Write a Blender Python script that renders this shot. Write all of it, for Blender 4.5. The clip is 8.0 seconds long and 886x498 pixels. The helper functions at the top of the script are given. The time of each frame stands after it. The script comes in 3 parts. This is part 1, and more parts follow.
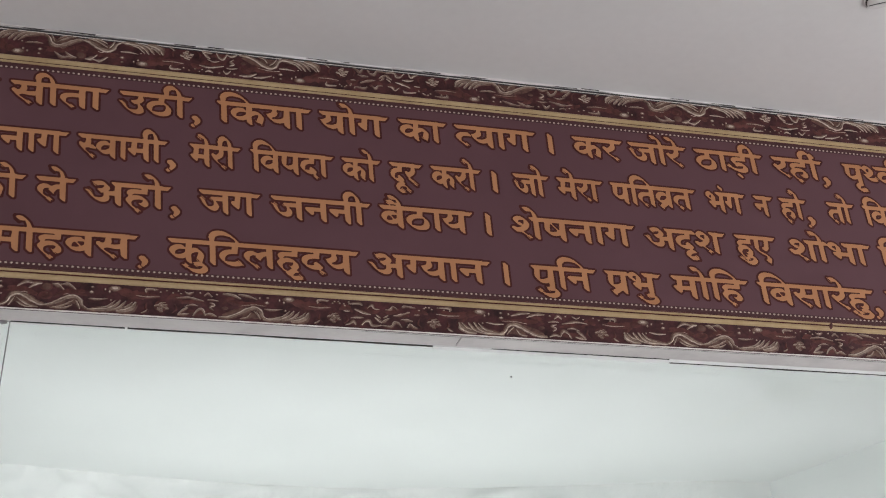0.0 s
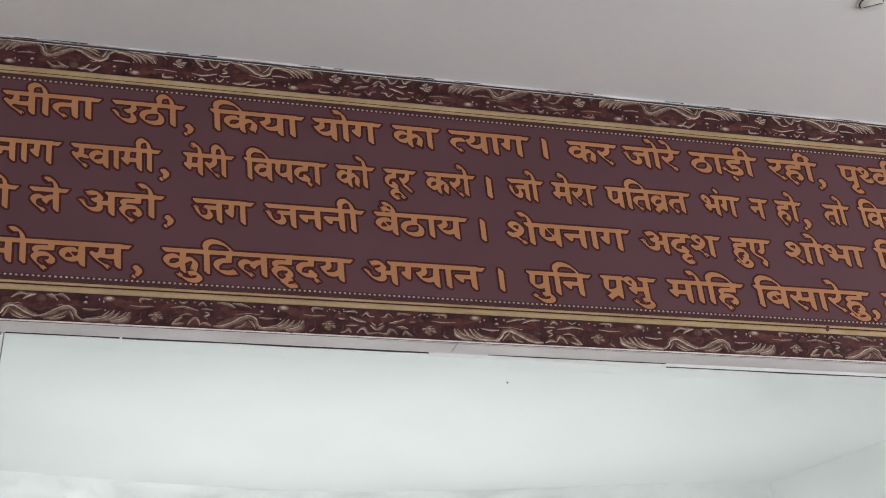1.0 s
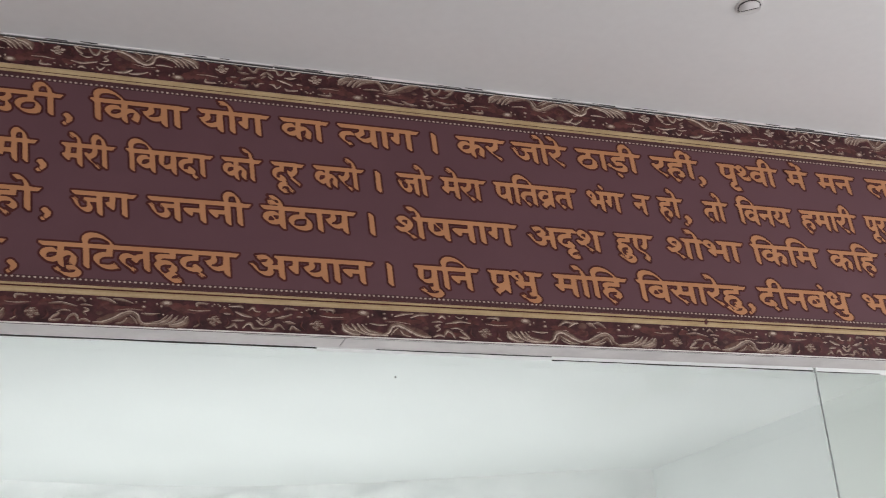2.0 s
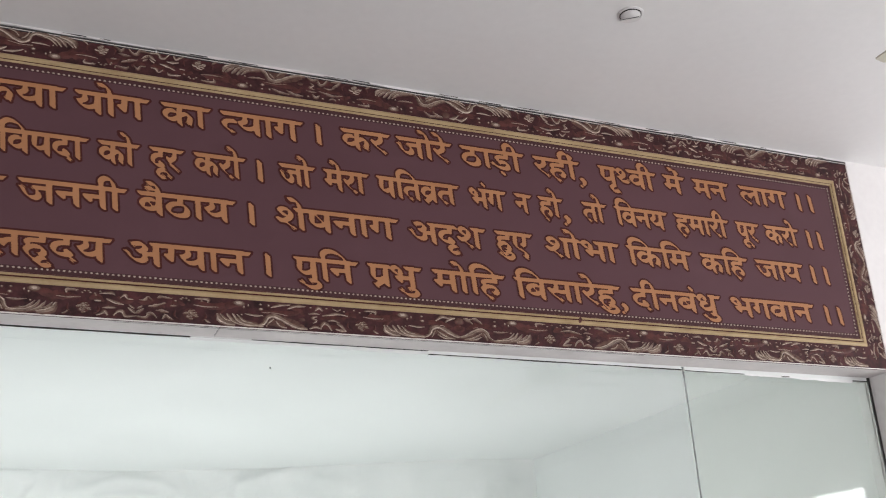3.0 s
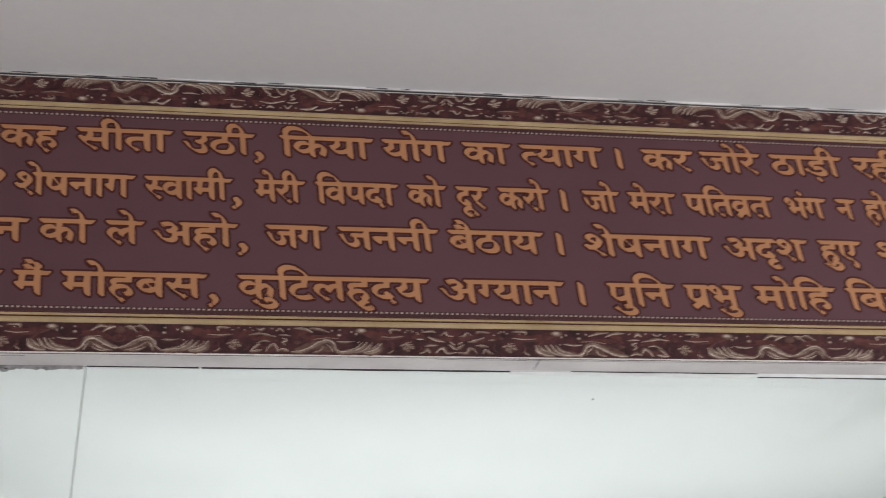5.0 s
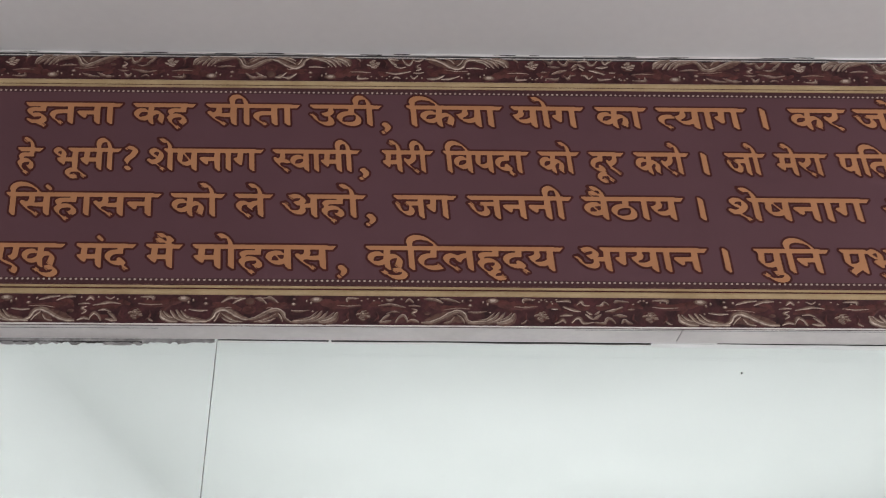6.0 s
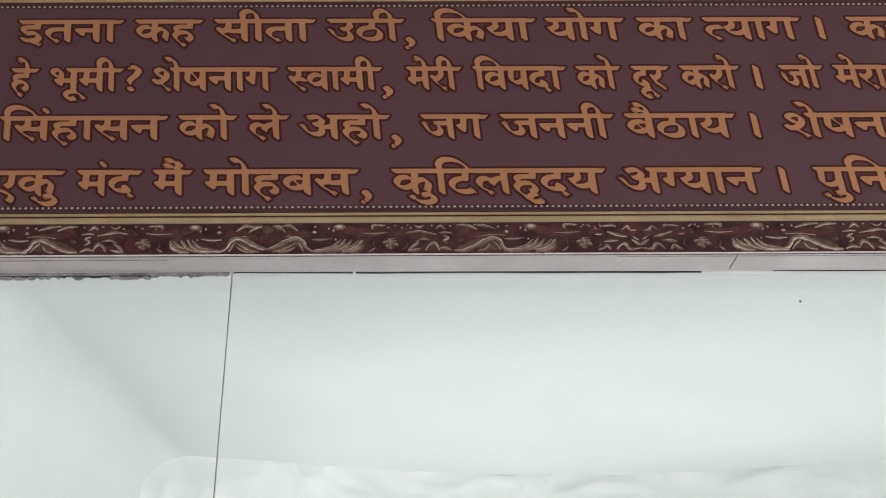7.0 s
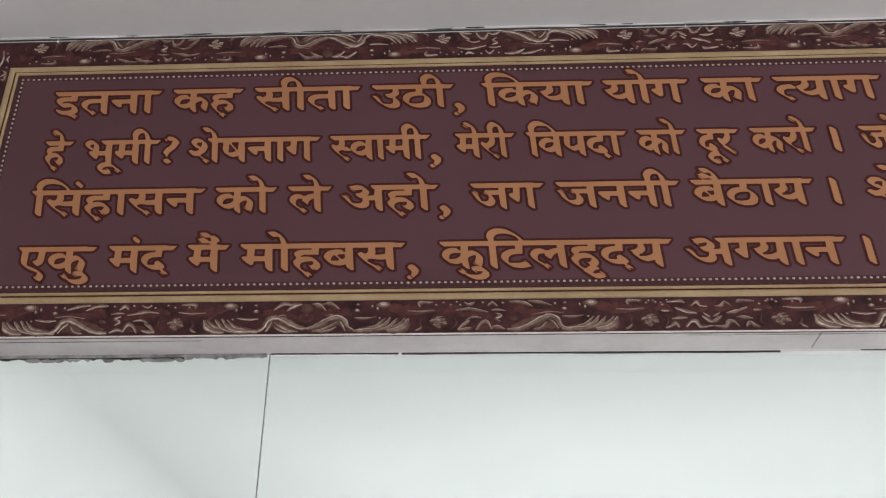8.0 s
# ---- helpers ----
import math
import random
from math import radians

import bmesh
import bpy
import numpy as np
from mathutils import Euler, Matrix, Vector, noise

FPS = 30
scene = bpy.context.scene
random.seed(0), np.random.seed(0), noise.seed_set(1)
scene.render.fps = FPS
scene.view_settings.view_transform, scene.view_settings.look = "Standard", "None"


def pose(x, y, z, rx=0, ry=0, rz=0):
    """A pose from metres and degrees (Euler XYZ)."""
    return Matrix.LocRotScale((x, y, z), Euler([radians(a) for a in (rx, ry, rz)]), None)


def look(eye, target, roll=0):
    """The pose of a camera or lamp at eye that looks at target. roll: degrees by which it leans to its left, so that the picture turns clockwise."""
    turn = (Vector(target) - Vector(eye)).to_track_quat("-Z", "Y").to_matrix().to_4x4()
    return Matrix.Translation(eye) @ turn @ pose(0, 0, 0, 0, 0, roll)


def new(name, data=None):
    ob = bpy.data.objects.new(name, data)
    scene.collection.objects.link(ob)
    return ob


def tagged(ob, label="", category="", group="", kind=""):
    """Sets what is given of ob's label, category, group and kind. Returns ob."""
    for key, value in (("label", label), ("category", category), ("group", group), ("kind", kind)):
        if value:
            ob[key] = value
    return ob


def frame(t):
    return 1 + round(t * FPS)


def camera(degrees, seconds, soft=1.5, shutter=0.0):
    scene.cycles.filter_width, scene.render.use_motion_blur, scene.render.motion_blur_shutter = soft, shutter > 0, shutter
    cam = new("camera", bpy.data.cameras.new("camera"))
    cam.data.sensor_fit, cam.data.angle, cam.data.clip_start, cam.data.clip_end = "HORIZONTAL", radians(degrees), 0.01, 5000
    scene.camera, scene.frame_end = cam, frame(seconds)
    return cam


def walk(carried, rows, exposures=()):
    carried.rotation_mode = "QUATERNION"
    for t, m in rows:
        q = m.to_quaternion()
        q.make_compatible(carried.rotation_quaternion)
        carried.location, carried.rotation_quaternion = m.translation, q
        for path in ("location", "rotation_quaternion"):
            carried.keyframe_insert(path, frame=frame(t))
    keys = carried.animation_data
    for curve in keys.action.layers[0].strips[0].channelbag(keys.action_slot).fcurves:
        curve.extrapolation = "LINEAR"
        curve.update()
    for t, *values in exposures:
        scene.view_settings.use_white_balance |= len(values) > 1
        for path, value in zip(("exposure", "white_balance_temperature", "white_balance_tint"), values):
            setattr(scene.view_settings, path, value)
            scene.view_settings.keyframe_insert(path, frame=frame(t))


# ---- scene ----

# ---------------------------------------------------------------- camera
cam = camera(46.05, 8.0, soft=1.0, shutter=0.35)
# seconds, eye x y z, yaw, pitch, roll
PATH = [
    (0.0, -0.507, -1.849, 1.611, -12.59, 22.95, -0.61),
    (0.5, -0.509, -1.843, 1.616, -13.27, 23.10, -1.41),
    (1.0, -0.497, -1.853, 1.626, -12.58, 22.89, -1.13),
    (1.5, -0.494, -1.859, 1.634, -15.80, 22.41, -1.81),
    (2.0, -0.487, -1.857, 1.635, -18.86, 22.11, -3.28),
    (3.3, -0.444, -1.898, 1.647, -25.03, 20.83, -3.31),
    (3.5, -0.452, -1.888, 1.645, -23.97, 21.02, -3.26),
    (4.0, -0.459, -1.886, 1.636, -19.61, 22.28, -2.79),
    (4.5, -0.483, -1.855, 1.629, -14.57, 22.98, -2.93),
    (5.0, -0.498, -1.803, 1.608, -8.38, 24.98, -2.08),
    (5.2, -0.498, -1.781, 1.606, -5.99, 25.08, -2.02),
    (6.3, -0.489, -1.650, 1.547, 0.34, 26.29, 0.47),
    (6.5, -0.510, -1.612, 1.579, -0.19, 25.15, -0.52),
    (7.0, -0.540, -1.538, 1.565, -0.24, 23.90, -0.37),
    (7.4, -0.534, -1.496, 1.582, 0.57, 23.90, 1.13),
    (7.5, -0.536, -1.485, 1.592, 1.03, 25.08, 1.13),
    (7.6, -0.533, -1.468, 1.598, 1.68, 26.30, 0.89),
    (8.0, -0.530, -1.425, 1.618, 3.35, 28.11, 0.82),
]
walk(cam, [(t, pose(x, y, z, 0, 0, yaw) @ pose(0, 0, 0, 90 + pitch) @ pose(0, 0, 0, 0, 0, roll))
           for t, x, y, z, yaw, pitch, roll in PATH],
     exposures=((0.0, 0.09), (1.5, 0.14), (3.5, 0.15), (5.0, 0.20), (6.5, 0.15), (7.0, 0.18), (7.5, 0.11), (8.0, 0.22)))

# ---------------------------------------------------------------- plan, in metres
CEIL = 2.822                    # hall ceiling
SIGN = (-1.438, 1.628, 2.236, 2.8145)   # sign: x from, x to, z from, z to
OPEN = (-1.47, 1.64, 2.238)     # glazed opening: x from, x to, top
GLASS_Y = 0.072                 # glass plane behind the wall's face
CELL = (-1.51, 1.61, 2.34)      # cell behind the glass: x from, x to, ceiling
HALL = (-3.6, 3.4, -5.2)        # hall: x from, x to, rear wall

# ---------------------------------------------------------------- light
world = bpy.data.worlds.new("world")
scene.world = world
world.use_nodes = True
wt = world.node_tree
sky = wt.nodes.new("ShaderNodeTexSky")
sky.sky_type, sky.sun_disc, sky.sun_elevation, sky.sun_rotation = "NISHITA", False, radians(48), radians(120)
wt.nodes["Background"].inputs[1].default_value = 0.1
wt.links.new(sky.outputs[0], wt.nodes["Background"].inputs[0])

sun_data = bpy.data.lights.new("sun", "SUN")
sun_data.energy, sun_data.angle, sun_data.color = 2.5, radians(0.5), (1.0, 0.95, 0.88)
new("sun", sun_data).matrix_world = look((6, 4, 9), (0, 0, 0))


def area(name, eye, target, w, h, watts, colour):
    data = bpy.data.lights.new(name, "AREA")
    data.shape, data.size, data.size_y, data.energy, data.color = "RECTANGLE", w, h, watts, colour
    ob = new(name, data)
    ob.matrix_world = look(eye, target)
    return ob


WIN_E = (-2.9, -0.8, 0.75, 2.25)     # window in the east wall: y from, y to, z from, z to
ADDED_DOOR_S = (-1.6, 1.2, 2.25)           # unseen doorway added in the rear wall: x from, x to, top
area("daylight_window", (HALL[1] + 0.05, -1.85, 1.5), (0, -1.85, 1.5), 2.1, 1.5, 81, (0.98, 0.985, 1.0))
# Fill light added from behind, set in the unseen rear doorway.
area("rear_fill_light", (-0.2, HALL[2] - 0.05, 1.2), (-0.2, 0, 1.2), 2.6, 2.1, 58, (1.0, 0.98, 0.985))
# Watts of the fill light added inside the cell, out of view.
FILL_CELL = 10.5

# ---------------------------------------------------------------- materials


def material(name):
    m = bpy.data.materials.new(name)
    m.use_nodes = True
    return m, m.node_tree, m.node_tree.nodes["Principled BSDF"]


def paint(name, low, high, rough=0.5, scale=6.0, fine=120.0, bump=0.15, metal=0.0, depth=0.002):
    """A painted or plain surface: two colours mixed by broad noise, with a fine grain and relief."""
    m, nt, b = material(name)
    co = nt.nodes.new("ShaderNodeTexCoord")
    broad, grain = nt.nodes.new("ShaderNodeTexNoise"), nt.nodes.new("ShaderNodeTexNoise")
    broad.inputs["Scale"].default_value, broad.inputs["Detail"].default_value = scale, 5
    grain.inputs["Scale"].default_value, grain.inputs["Detail"].default_value = fine, 3
    mixer = nt.nodes.new("ShaderNodeMath")
    mixer.operation = "MULTIPLY_ADD"
    mixer.inputs[1].default_value, mixer.inputs[2].default_value = 0.35, 0.0
    add = nt.nodes.new("ShaderNodeMath")
    add.operation = "ADD"
    ramp = nt.nodes.new("ShaderNodeValToRGB")
    ramp.color_ramp.elements[0].position, ramp.color_ramp.elements[1].position = 0.45, 0.9
    ramp.color_ramp.elements[0].color, ramp.color_ramp.elements[1].color = (*low, 1), (*high, 1)
    relief = nt.nodes.new("ShaderNodeBump")
    relief.inputs["Strength"].default_value, relief.inputs["Distance"].default_value = bump, depth
    for n in (broad, grain):
        nt.links.new(co.outputs["Object"], n.inputs["Vector"])
    nt.links.new(grain.outputs["Fac"], mixer.inputs[0])
    nt.links.new(broad.outputs["Fac"], add.inputs[0])
    nt.links.new(mixer.outputs[0], add.inputs[1])
    nt.links.new(add.outputs[0], ramp.inputs[0])
    nt.links.new(ramp.outputs[0], b.inputs["Base Color"])
    nt.links.new(add.outputs[0], relief.inputs["Height"])
    nt.links.new(relief.outputs[0], b.inputs["Normal"])
    b.inputs["Roughness"].default_value, b.inputs["Metallic"].default_value = rough, metal
    if name.endswith("print"):
        b.inputs["Specular IOR Level"].default_value = 0.16
    return m


WALL = paint("white_wall_paint", (0.70, 0.67, 0.67), (0.78, 0.755, 0.75), 0.55, 3.0, 60, 0.12)
CEILING = paint("ceiling_paint", (0.735, 0.722, 0.723), (0.795, 0.782, 0.783), 0.6, 1.5, 45, 0.08)
PLASTER = paint("rough_white_plaster", (0.68, 0.70, 0.69), (0.80, 0.81, 0.80), 0.7, 7.0, 55, 0.5, depth=0.006)
CELLPAINT = paint("cell_white_paint", (0.76, 0.78, 0.77), (0.82, 0.84, 0.83), 0.6, 2.0, 40, 0.06)
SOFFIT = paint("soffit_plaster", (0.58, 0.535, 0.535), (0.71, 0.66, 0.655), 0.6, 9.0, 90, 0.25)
FLOORMAT = paint("grey_floor_stone", (0.30, 0.29, 0.28), (0.42, 0.41, 0.40), 0.35, 4.0, 80, 0.05)
FIELD = paint("maroon_print", (0.0885, 0.0410, 0.0485), (0.102, 0.0482, 0.0570), 0.6, 2.5, 400, 0.04)
FRAMEBASE = paint("dark_maroon_border_print", (0.020, 0.009, 0.010), (0.086, 0.027, 0.029), 0.5, 34.0, 180, 0.1)
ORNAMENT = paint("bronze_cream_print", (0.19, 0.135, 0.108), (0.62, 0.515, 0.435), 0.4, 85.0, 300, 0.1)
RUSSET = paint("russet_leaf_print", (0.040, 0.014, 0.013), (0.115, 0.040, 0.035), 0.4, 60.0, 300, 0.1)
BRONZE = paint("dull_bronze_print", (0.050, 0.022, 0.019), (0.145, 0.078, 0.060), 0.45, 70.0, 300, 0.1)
# Middle step of the relief shading drawn into the border's print colours.
TAN = paint("tan_shading_print", (0.10, 0.060, 0.047), (0.27, 0.195, 0.155), 0.45, 75.0, 300, 0.1)
GOLD = paint("pale_gold_print", (0.31, 0.215, 0.115), (0.43, 0.32, 0.185), 0.35, 14.0, 160, 0.05)
BACKING = paint("bead_line_print", (0.056, 0.023, 0.025), (0.070, 0.029, 0.031), 0.5, 12.0, 200, 0.03)
BEAD = paint("cream_bead_print", (0.30, 0.235, 0.195), (0.46, 0.375, 0.32), 0.35, 90.0, 300, 0.02)
LETTER = paint("orange_letter_print", (0.340, 0.155, 0.073), (0.402, 0.193, 0.094), 0.4, 8.0, 300, 0.03)
OUTLINE = paint("dark_red_letter_outline_print", (0.044, 0.009, 0.008), (0.072, 0.016, 0.013), 0.6, 20.0, 300, 0.03)
EDGE = paint("pale_sign_edge", (0.50, 0.44, 0.42), (0.70, 0.66, 0.64), 0.5, 30.0, 200, 0.1)
DARK = paint("dark_gap", (0.018, 0.016, 0.016), (0.06, 0.055, 0.055), 0.8, 40.0, 200, 0.1)
GRIME = paint("grey_sealant_grime", (0.12, 0.115, 0.115), (0.40, 0.39, 0.39), 0.8, 45.0, 250, 0.3)
JOINTGREY = paint("grey_silicone", (0.09, 0.09, 0.09), (0.18, 0.18, 0.175), 0.5, 40.0, 200, 0.1)
CAULK = paint("white_sealant", (0.74, 0.74, 0.74), (0.84, 0.84, 0.84), 0.3, 30.0, 120, 0.2)
PLASTIC = paint("white_plastic", (0.66, 0.64, 0.64), (0.74, 0.72, 0.72), 0.35, 8.0, 90, 0.03)
CREAMMETAL = paint("cream_enamel", (0.50, 0.46, 0.38), (0.58, 0.54, 0.45), 0.35, 6.0, 120, 0.03)
STEEL = paint("brushed_steel", (0.45, 0.45, 0.45), (0.6, 0.6, 0.6), 0.3, 10.0, 200, 0.05, 1.0)

GLASS, gt, gb = material("clear_green_glass")
gb.inputs["Base Color"].default_value = (0.955, 0.98, 0.972, 1)
gb.inputs["Roughness"].default_value, gb.inputs["IOR"].default_value = 0.0, 1.45
gb.inputs["Transmission Weight"].default_value = 1.0

GREENGLASS, hg, hb = material("greenish_glass")
hb.inputs["Base Color"].default_value = (0.935, 0.968, 0.935, 1)
hb.inputs["Roughness"].default_value, hb.inputs["IOR"].default_value = 0.0, 1.45
hb.inputs["Transmission Weight"].default_value = 1.0

GLOW, lt, lb = material("lit_tube")
lb.inputs["Base Color"].default_value = (0.9, 0.9, 0.9, 1)
lb.inputs["Emission Color"].default_value = (0.97, 1.0, 0.98, 1)
lb.inputs["Emission Strength"].default_value = 1.2

# ---------------------------------------------------------------- mesh helpers


def mesh_of(bm, name, *mats):
    me = bpy.data.meshes.new(name)
    bm.to_mesh(me)
    bm.free()
    for m in mats:
        me.materials.append(m)
    return me


def part(name, bm, mat, parent=None, label=""):
    ob = new(name, mesh_of(bm, name, *(mat if isinstance(mat, tuple) else (mat,))))
    ob.parent = parent
    return tagged(ob, label)


def placed(name, me, parent, m):
    ob = new(name, me)
    ob.parent = parent
    ob.matrix_basis = m
    return ob


def structure(name, bm, mat, label="", category=""):
    return tagged(part(name, bm, mat), label, category, kind="structure")


def box(bm, x0, x1, y0, y1, z0, z1, bevel=0.0):
    made = bmesh.ops.create_cube(bm, size=1.0)["verts"]
    for v in made:
        v.co = (x0 + (v.co.x + 0.5) * (x1 - x0), y0 + (v.co.y + 0.5) * (y1 - y0), z0 + (v.co.z + 0.5) * (z1 - z0))
    if bevel:
        es = {e for v in made for e in v.link_edges}
        bmesh.ops.bevel(bm, geom=list(es), offset=bevel, segments=2, affect="EDGES", profile=0.6)
    return bm


def boxed(*a, **k):
    return box(bmesh.new(), *a, **k)


def lathe(bm, profile, segments=28, m=Matrix()):
    """Turn a profile of (radius, height) about z."""
    rings = []
    for r, z in profile:
        rings.append([bm.verts.new(m @ Vector((r * math.cos(2 * math.pi * i / segments), r * math.sin(2 * math.pi * i / segments), z)))
                      for i in range(segments)])
    for a, b in zip(rings, rings[1:]):
        for i in range(segments):
            bm.faces.new((a[i], a[(i + 1) % segments], b[(i + 1) % segments], b[i]))
    bm.faces.new(rings[0][::-1])
    bm.faces.new(rings[-1])
    for f in bm.faces:
        f.smooth = True
    return bm


def ribbon(bm, pts, wide, high, steps=7, slot=0):
    """A raised, tapering stroke through points (u, v); it lies on the plane y = 0 and stands out towards -y."""
    ps = [Vector(p) for p in pts]
    ps = [2 * ps[0] - ps[1]] + ps + [2 * ps[-1] - ps[-2]]
    line = []
    for i in range(1, len(ps) - 2):
        a, b, c, d = ps[i - 1:i + 3]
        for k in range(steps):
            t = k / steps
            line.append(0.5 * (2 * b + (c - a) * t + (2 * a - 5 * b + 4 * c - d) * t * t + (3 * b - a - 3 * c + d) * t ** 3))
    line.append(ps[-2])
    n = len(line)
    rows = []
    # across the stroke: place, height and print colour of a leaf, its highlight and shaded side drawn in colour
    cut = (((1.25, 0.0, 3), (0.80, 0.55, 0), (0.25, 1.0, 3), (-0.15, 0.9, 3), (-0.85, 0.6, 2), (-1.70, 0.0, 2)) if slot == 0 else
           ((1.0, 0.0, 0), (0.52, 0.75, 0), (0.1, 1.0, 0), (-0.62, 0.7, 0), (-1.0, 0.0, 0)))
    for i, p in enumerate(line):
        d = (line[min(i + 1, n - 1)] - line[max(i - 1, 0)]).normalized()
        side = Vector((-d.y, d.x))
        w = wide * (0.14 + 0.86 * math.sin(math.pi * (0.10 + 0.82 * i / (n - 1)))) * 0.62
        w *= 1 + 0.45 * noise.noise(Vector((p.x * 140 + wide * 900, p.y * 140, 3.1)))
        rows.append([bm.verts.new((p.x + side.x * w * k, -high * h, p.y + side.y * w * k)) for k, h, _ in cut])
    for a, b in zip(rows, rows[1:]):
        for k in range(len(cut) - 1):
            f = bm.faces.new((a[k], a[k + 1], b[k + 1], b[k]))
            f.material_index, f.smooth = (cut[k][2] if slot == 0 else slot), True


def dome(bm, u, v, ru, rv, high, seg=10, slot=0, edge=None):
    """A low raised boss."""
    edge = slot if edge is None else edge
    top = bm.verts.new((u, -high, v))
    rings = []
    for k, h in ((1.0, 0.0), (0.74, 0.6), (0.42, 0.9)):
        rings.append([bm.verts.new((u + ru * k * math.cos(2 * math.pi * i / seg), -high * h, v + rv * k * math.sin(2 * math.pi * i / seg) + rv * 0.18 * h))
                      for i in range(seg)])
    a, b, c = rings
    for i in range(seg):
        j = (i + 1) % seg
        # Cream bosses have shading drawn in: dark rim, tan ring, pale top.
        for vs, m in (((a[i], a[j], b[j], b[i]), edge), ((b[i], b[j], c[j], c[i]), 3 if slot == 0 and edge else slot), ((c[i], c[j], top), slot)):
            f = bm.faces.new(vs)
            f.material_index, f.smooth = m, True


# ---------------------------------------------------------------- hall
x0, x1, y0 = HALL
structure("floor", boxed(x0 - 0.2, x1 + 0.2, y0 - 0.2, 2.9, -0.12, 0.0), FLOORMAT, "polished grey stone floor of the hall", "floor")
structure("ceiling", boxed(x0 - 0.2, x1 + 0.2, y0 - 0.2, 0.2, CEIL, CEIL + 0.15), CEILING, "plain off-white painted hall ceiling", "ceiling")
bm = bmesh.new()
box(bm, x0, OPEN[0], 0.004, 0.2, 0, CEIL)
box(bm, OPEN[1], x1, 0.004, 0.2, 0, CEIL)
box(bm, OPEN[0], OPEN[1], 0.004, 0.103, OPEN[2] + 0.004, CEIL)
structure("wall_north", bm, WALL, "white painted wall with a wide glazed opening", "wall")
structure("wall_west", boxed(x0 - 0.2, x0, y0 - 0.2, 0.2, 0, CEIL), WALL, "plain white painted side wall", "wall")
bm = bmesh.new()
box(bm, x1, x1 + 0.2, y0 - 0.2, WIN_E[0], 0, CEIL)
box(bm, x1, x1 + 0.2, WIN_E[1], 0.2, 0, CEIL)
box(bm, x1, x1 + 0.2, WIN_E[0], WIN_E[1], 0, WIN_E[2])
box(bm, x1, x1 + 0.2, WIN_E[0], WIN_E[1], WIN_E[3], CEIL)
structure("wall_east", bm, WALL, "white painted wall with an open window", "wall")
bm = bmesh.new()
box(bm, x0, ADDED_DOOR_S[0], y0 - 0.2, y0, 0, CEIL)
box(bm, ADDED_DOOR_S[1], x1, y0 - 0.2, y0, 0, CEIL)
box(bm, ADDED_DOOR_S[0], ADDED_DOOR_S[1], y0 - 0.2, y0, ADDED_DOOR_S[2], CEIL)
structure("wall_south", bm, WALL, "white painted rear wall with an added, unseen doorway", "wall")
structure("ground", boxed(-60, 60, -60, 60, -0.3, -0.14), FLOORMAT, "grey paved ground outside the hall", "ground")



def skewed(bm):
    """The glass front stands a little askew: it recedes along the opening."""
    for v in bm.verts:
        if v.co.y > 0.04:
            v.co.y += 0.0056 * max(0.0, v.co.x + 0.886)
    return bm


# underside of the lintel: two plaster boards that meet in an open joint
JOINT = -0.056
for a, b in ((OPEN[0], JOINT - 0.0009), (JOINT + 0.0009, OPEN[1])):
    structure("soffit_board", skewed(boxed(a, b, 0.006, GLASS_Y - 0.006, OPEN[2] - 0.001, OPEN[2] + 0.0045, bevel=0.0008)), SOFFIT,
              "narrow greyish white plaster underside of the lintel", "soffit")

structure("soffit_joint", boxed(JOINT - 0.0008, JOINT + 0.0008, 0.007, GLASS_Y - 0.007, OPEN[2] + 0.0008, OPEN[2] + 0.0038), DARK,
          "dark open joint across the lintel's underside", "joint")

# ---------------------------------------------------------------- cell behind the glass
cx0, cx1, cz = CELL
structure("cell_ceiling", boxed(cx0 - 0.1, cx1 + 0.1, 0.104, 2.6, cz, cz + 0.1), CELLPAINT, "smooth white painted ceiling of the cell", "ceiling")
structure("cell_wall_west", boxed(cx0 - 0.1, cx0, 0.21, 2.6, 0, cz), CELLPAINT, "white painted side wall of the cell", "wall")
bm = bmesh.new()
COVE = 0.15
arc = [(cx0 + 0.0004 + COVE * (1 - math.sin(a)), cz - 0.0004 - COVE * (1 - math.cos(a))) for a in (math.pi / 2 * k / 16 for k in range(17))]
rows = [[bm.verts.new((x, 0.21 + 2.2 * j / 20, z)) for x, z in arc] for j in range(21)]
for a, b in zip(rows, rows[1:]):
    for k in range(16):
        bm.faces.new((a[k], a[k + 1], b[k + 1], b[k])).smooth = True
structure("cell_cove", bm, CELLPAINT, "rounded white plaster cove between wall and ceiling", "cove")
structure("cell_wall_east", boxed(cx1, OPEN[1] - 0.0005, 0.104, 2.6, 0, cz), CELLPAINT, "white painted side wall of the cell", "wall")


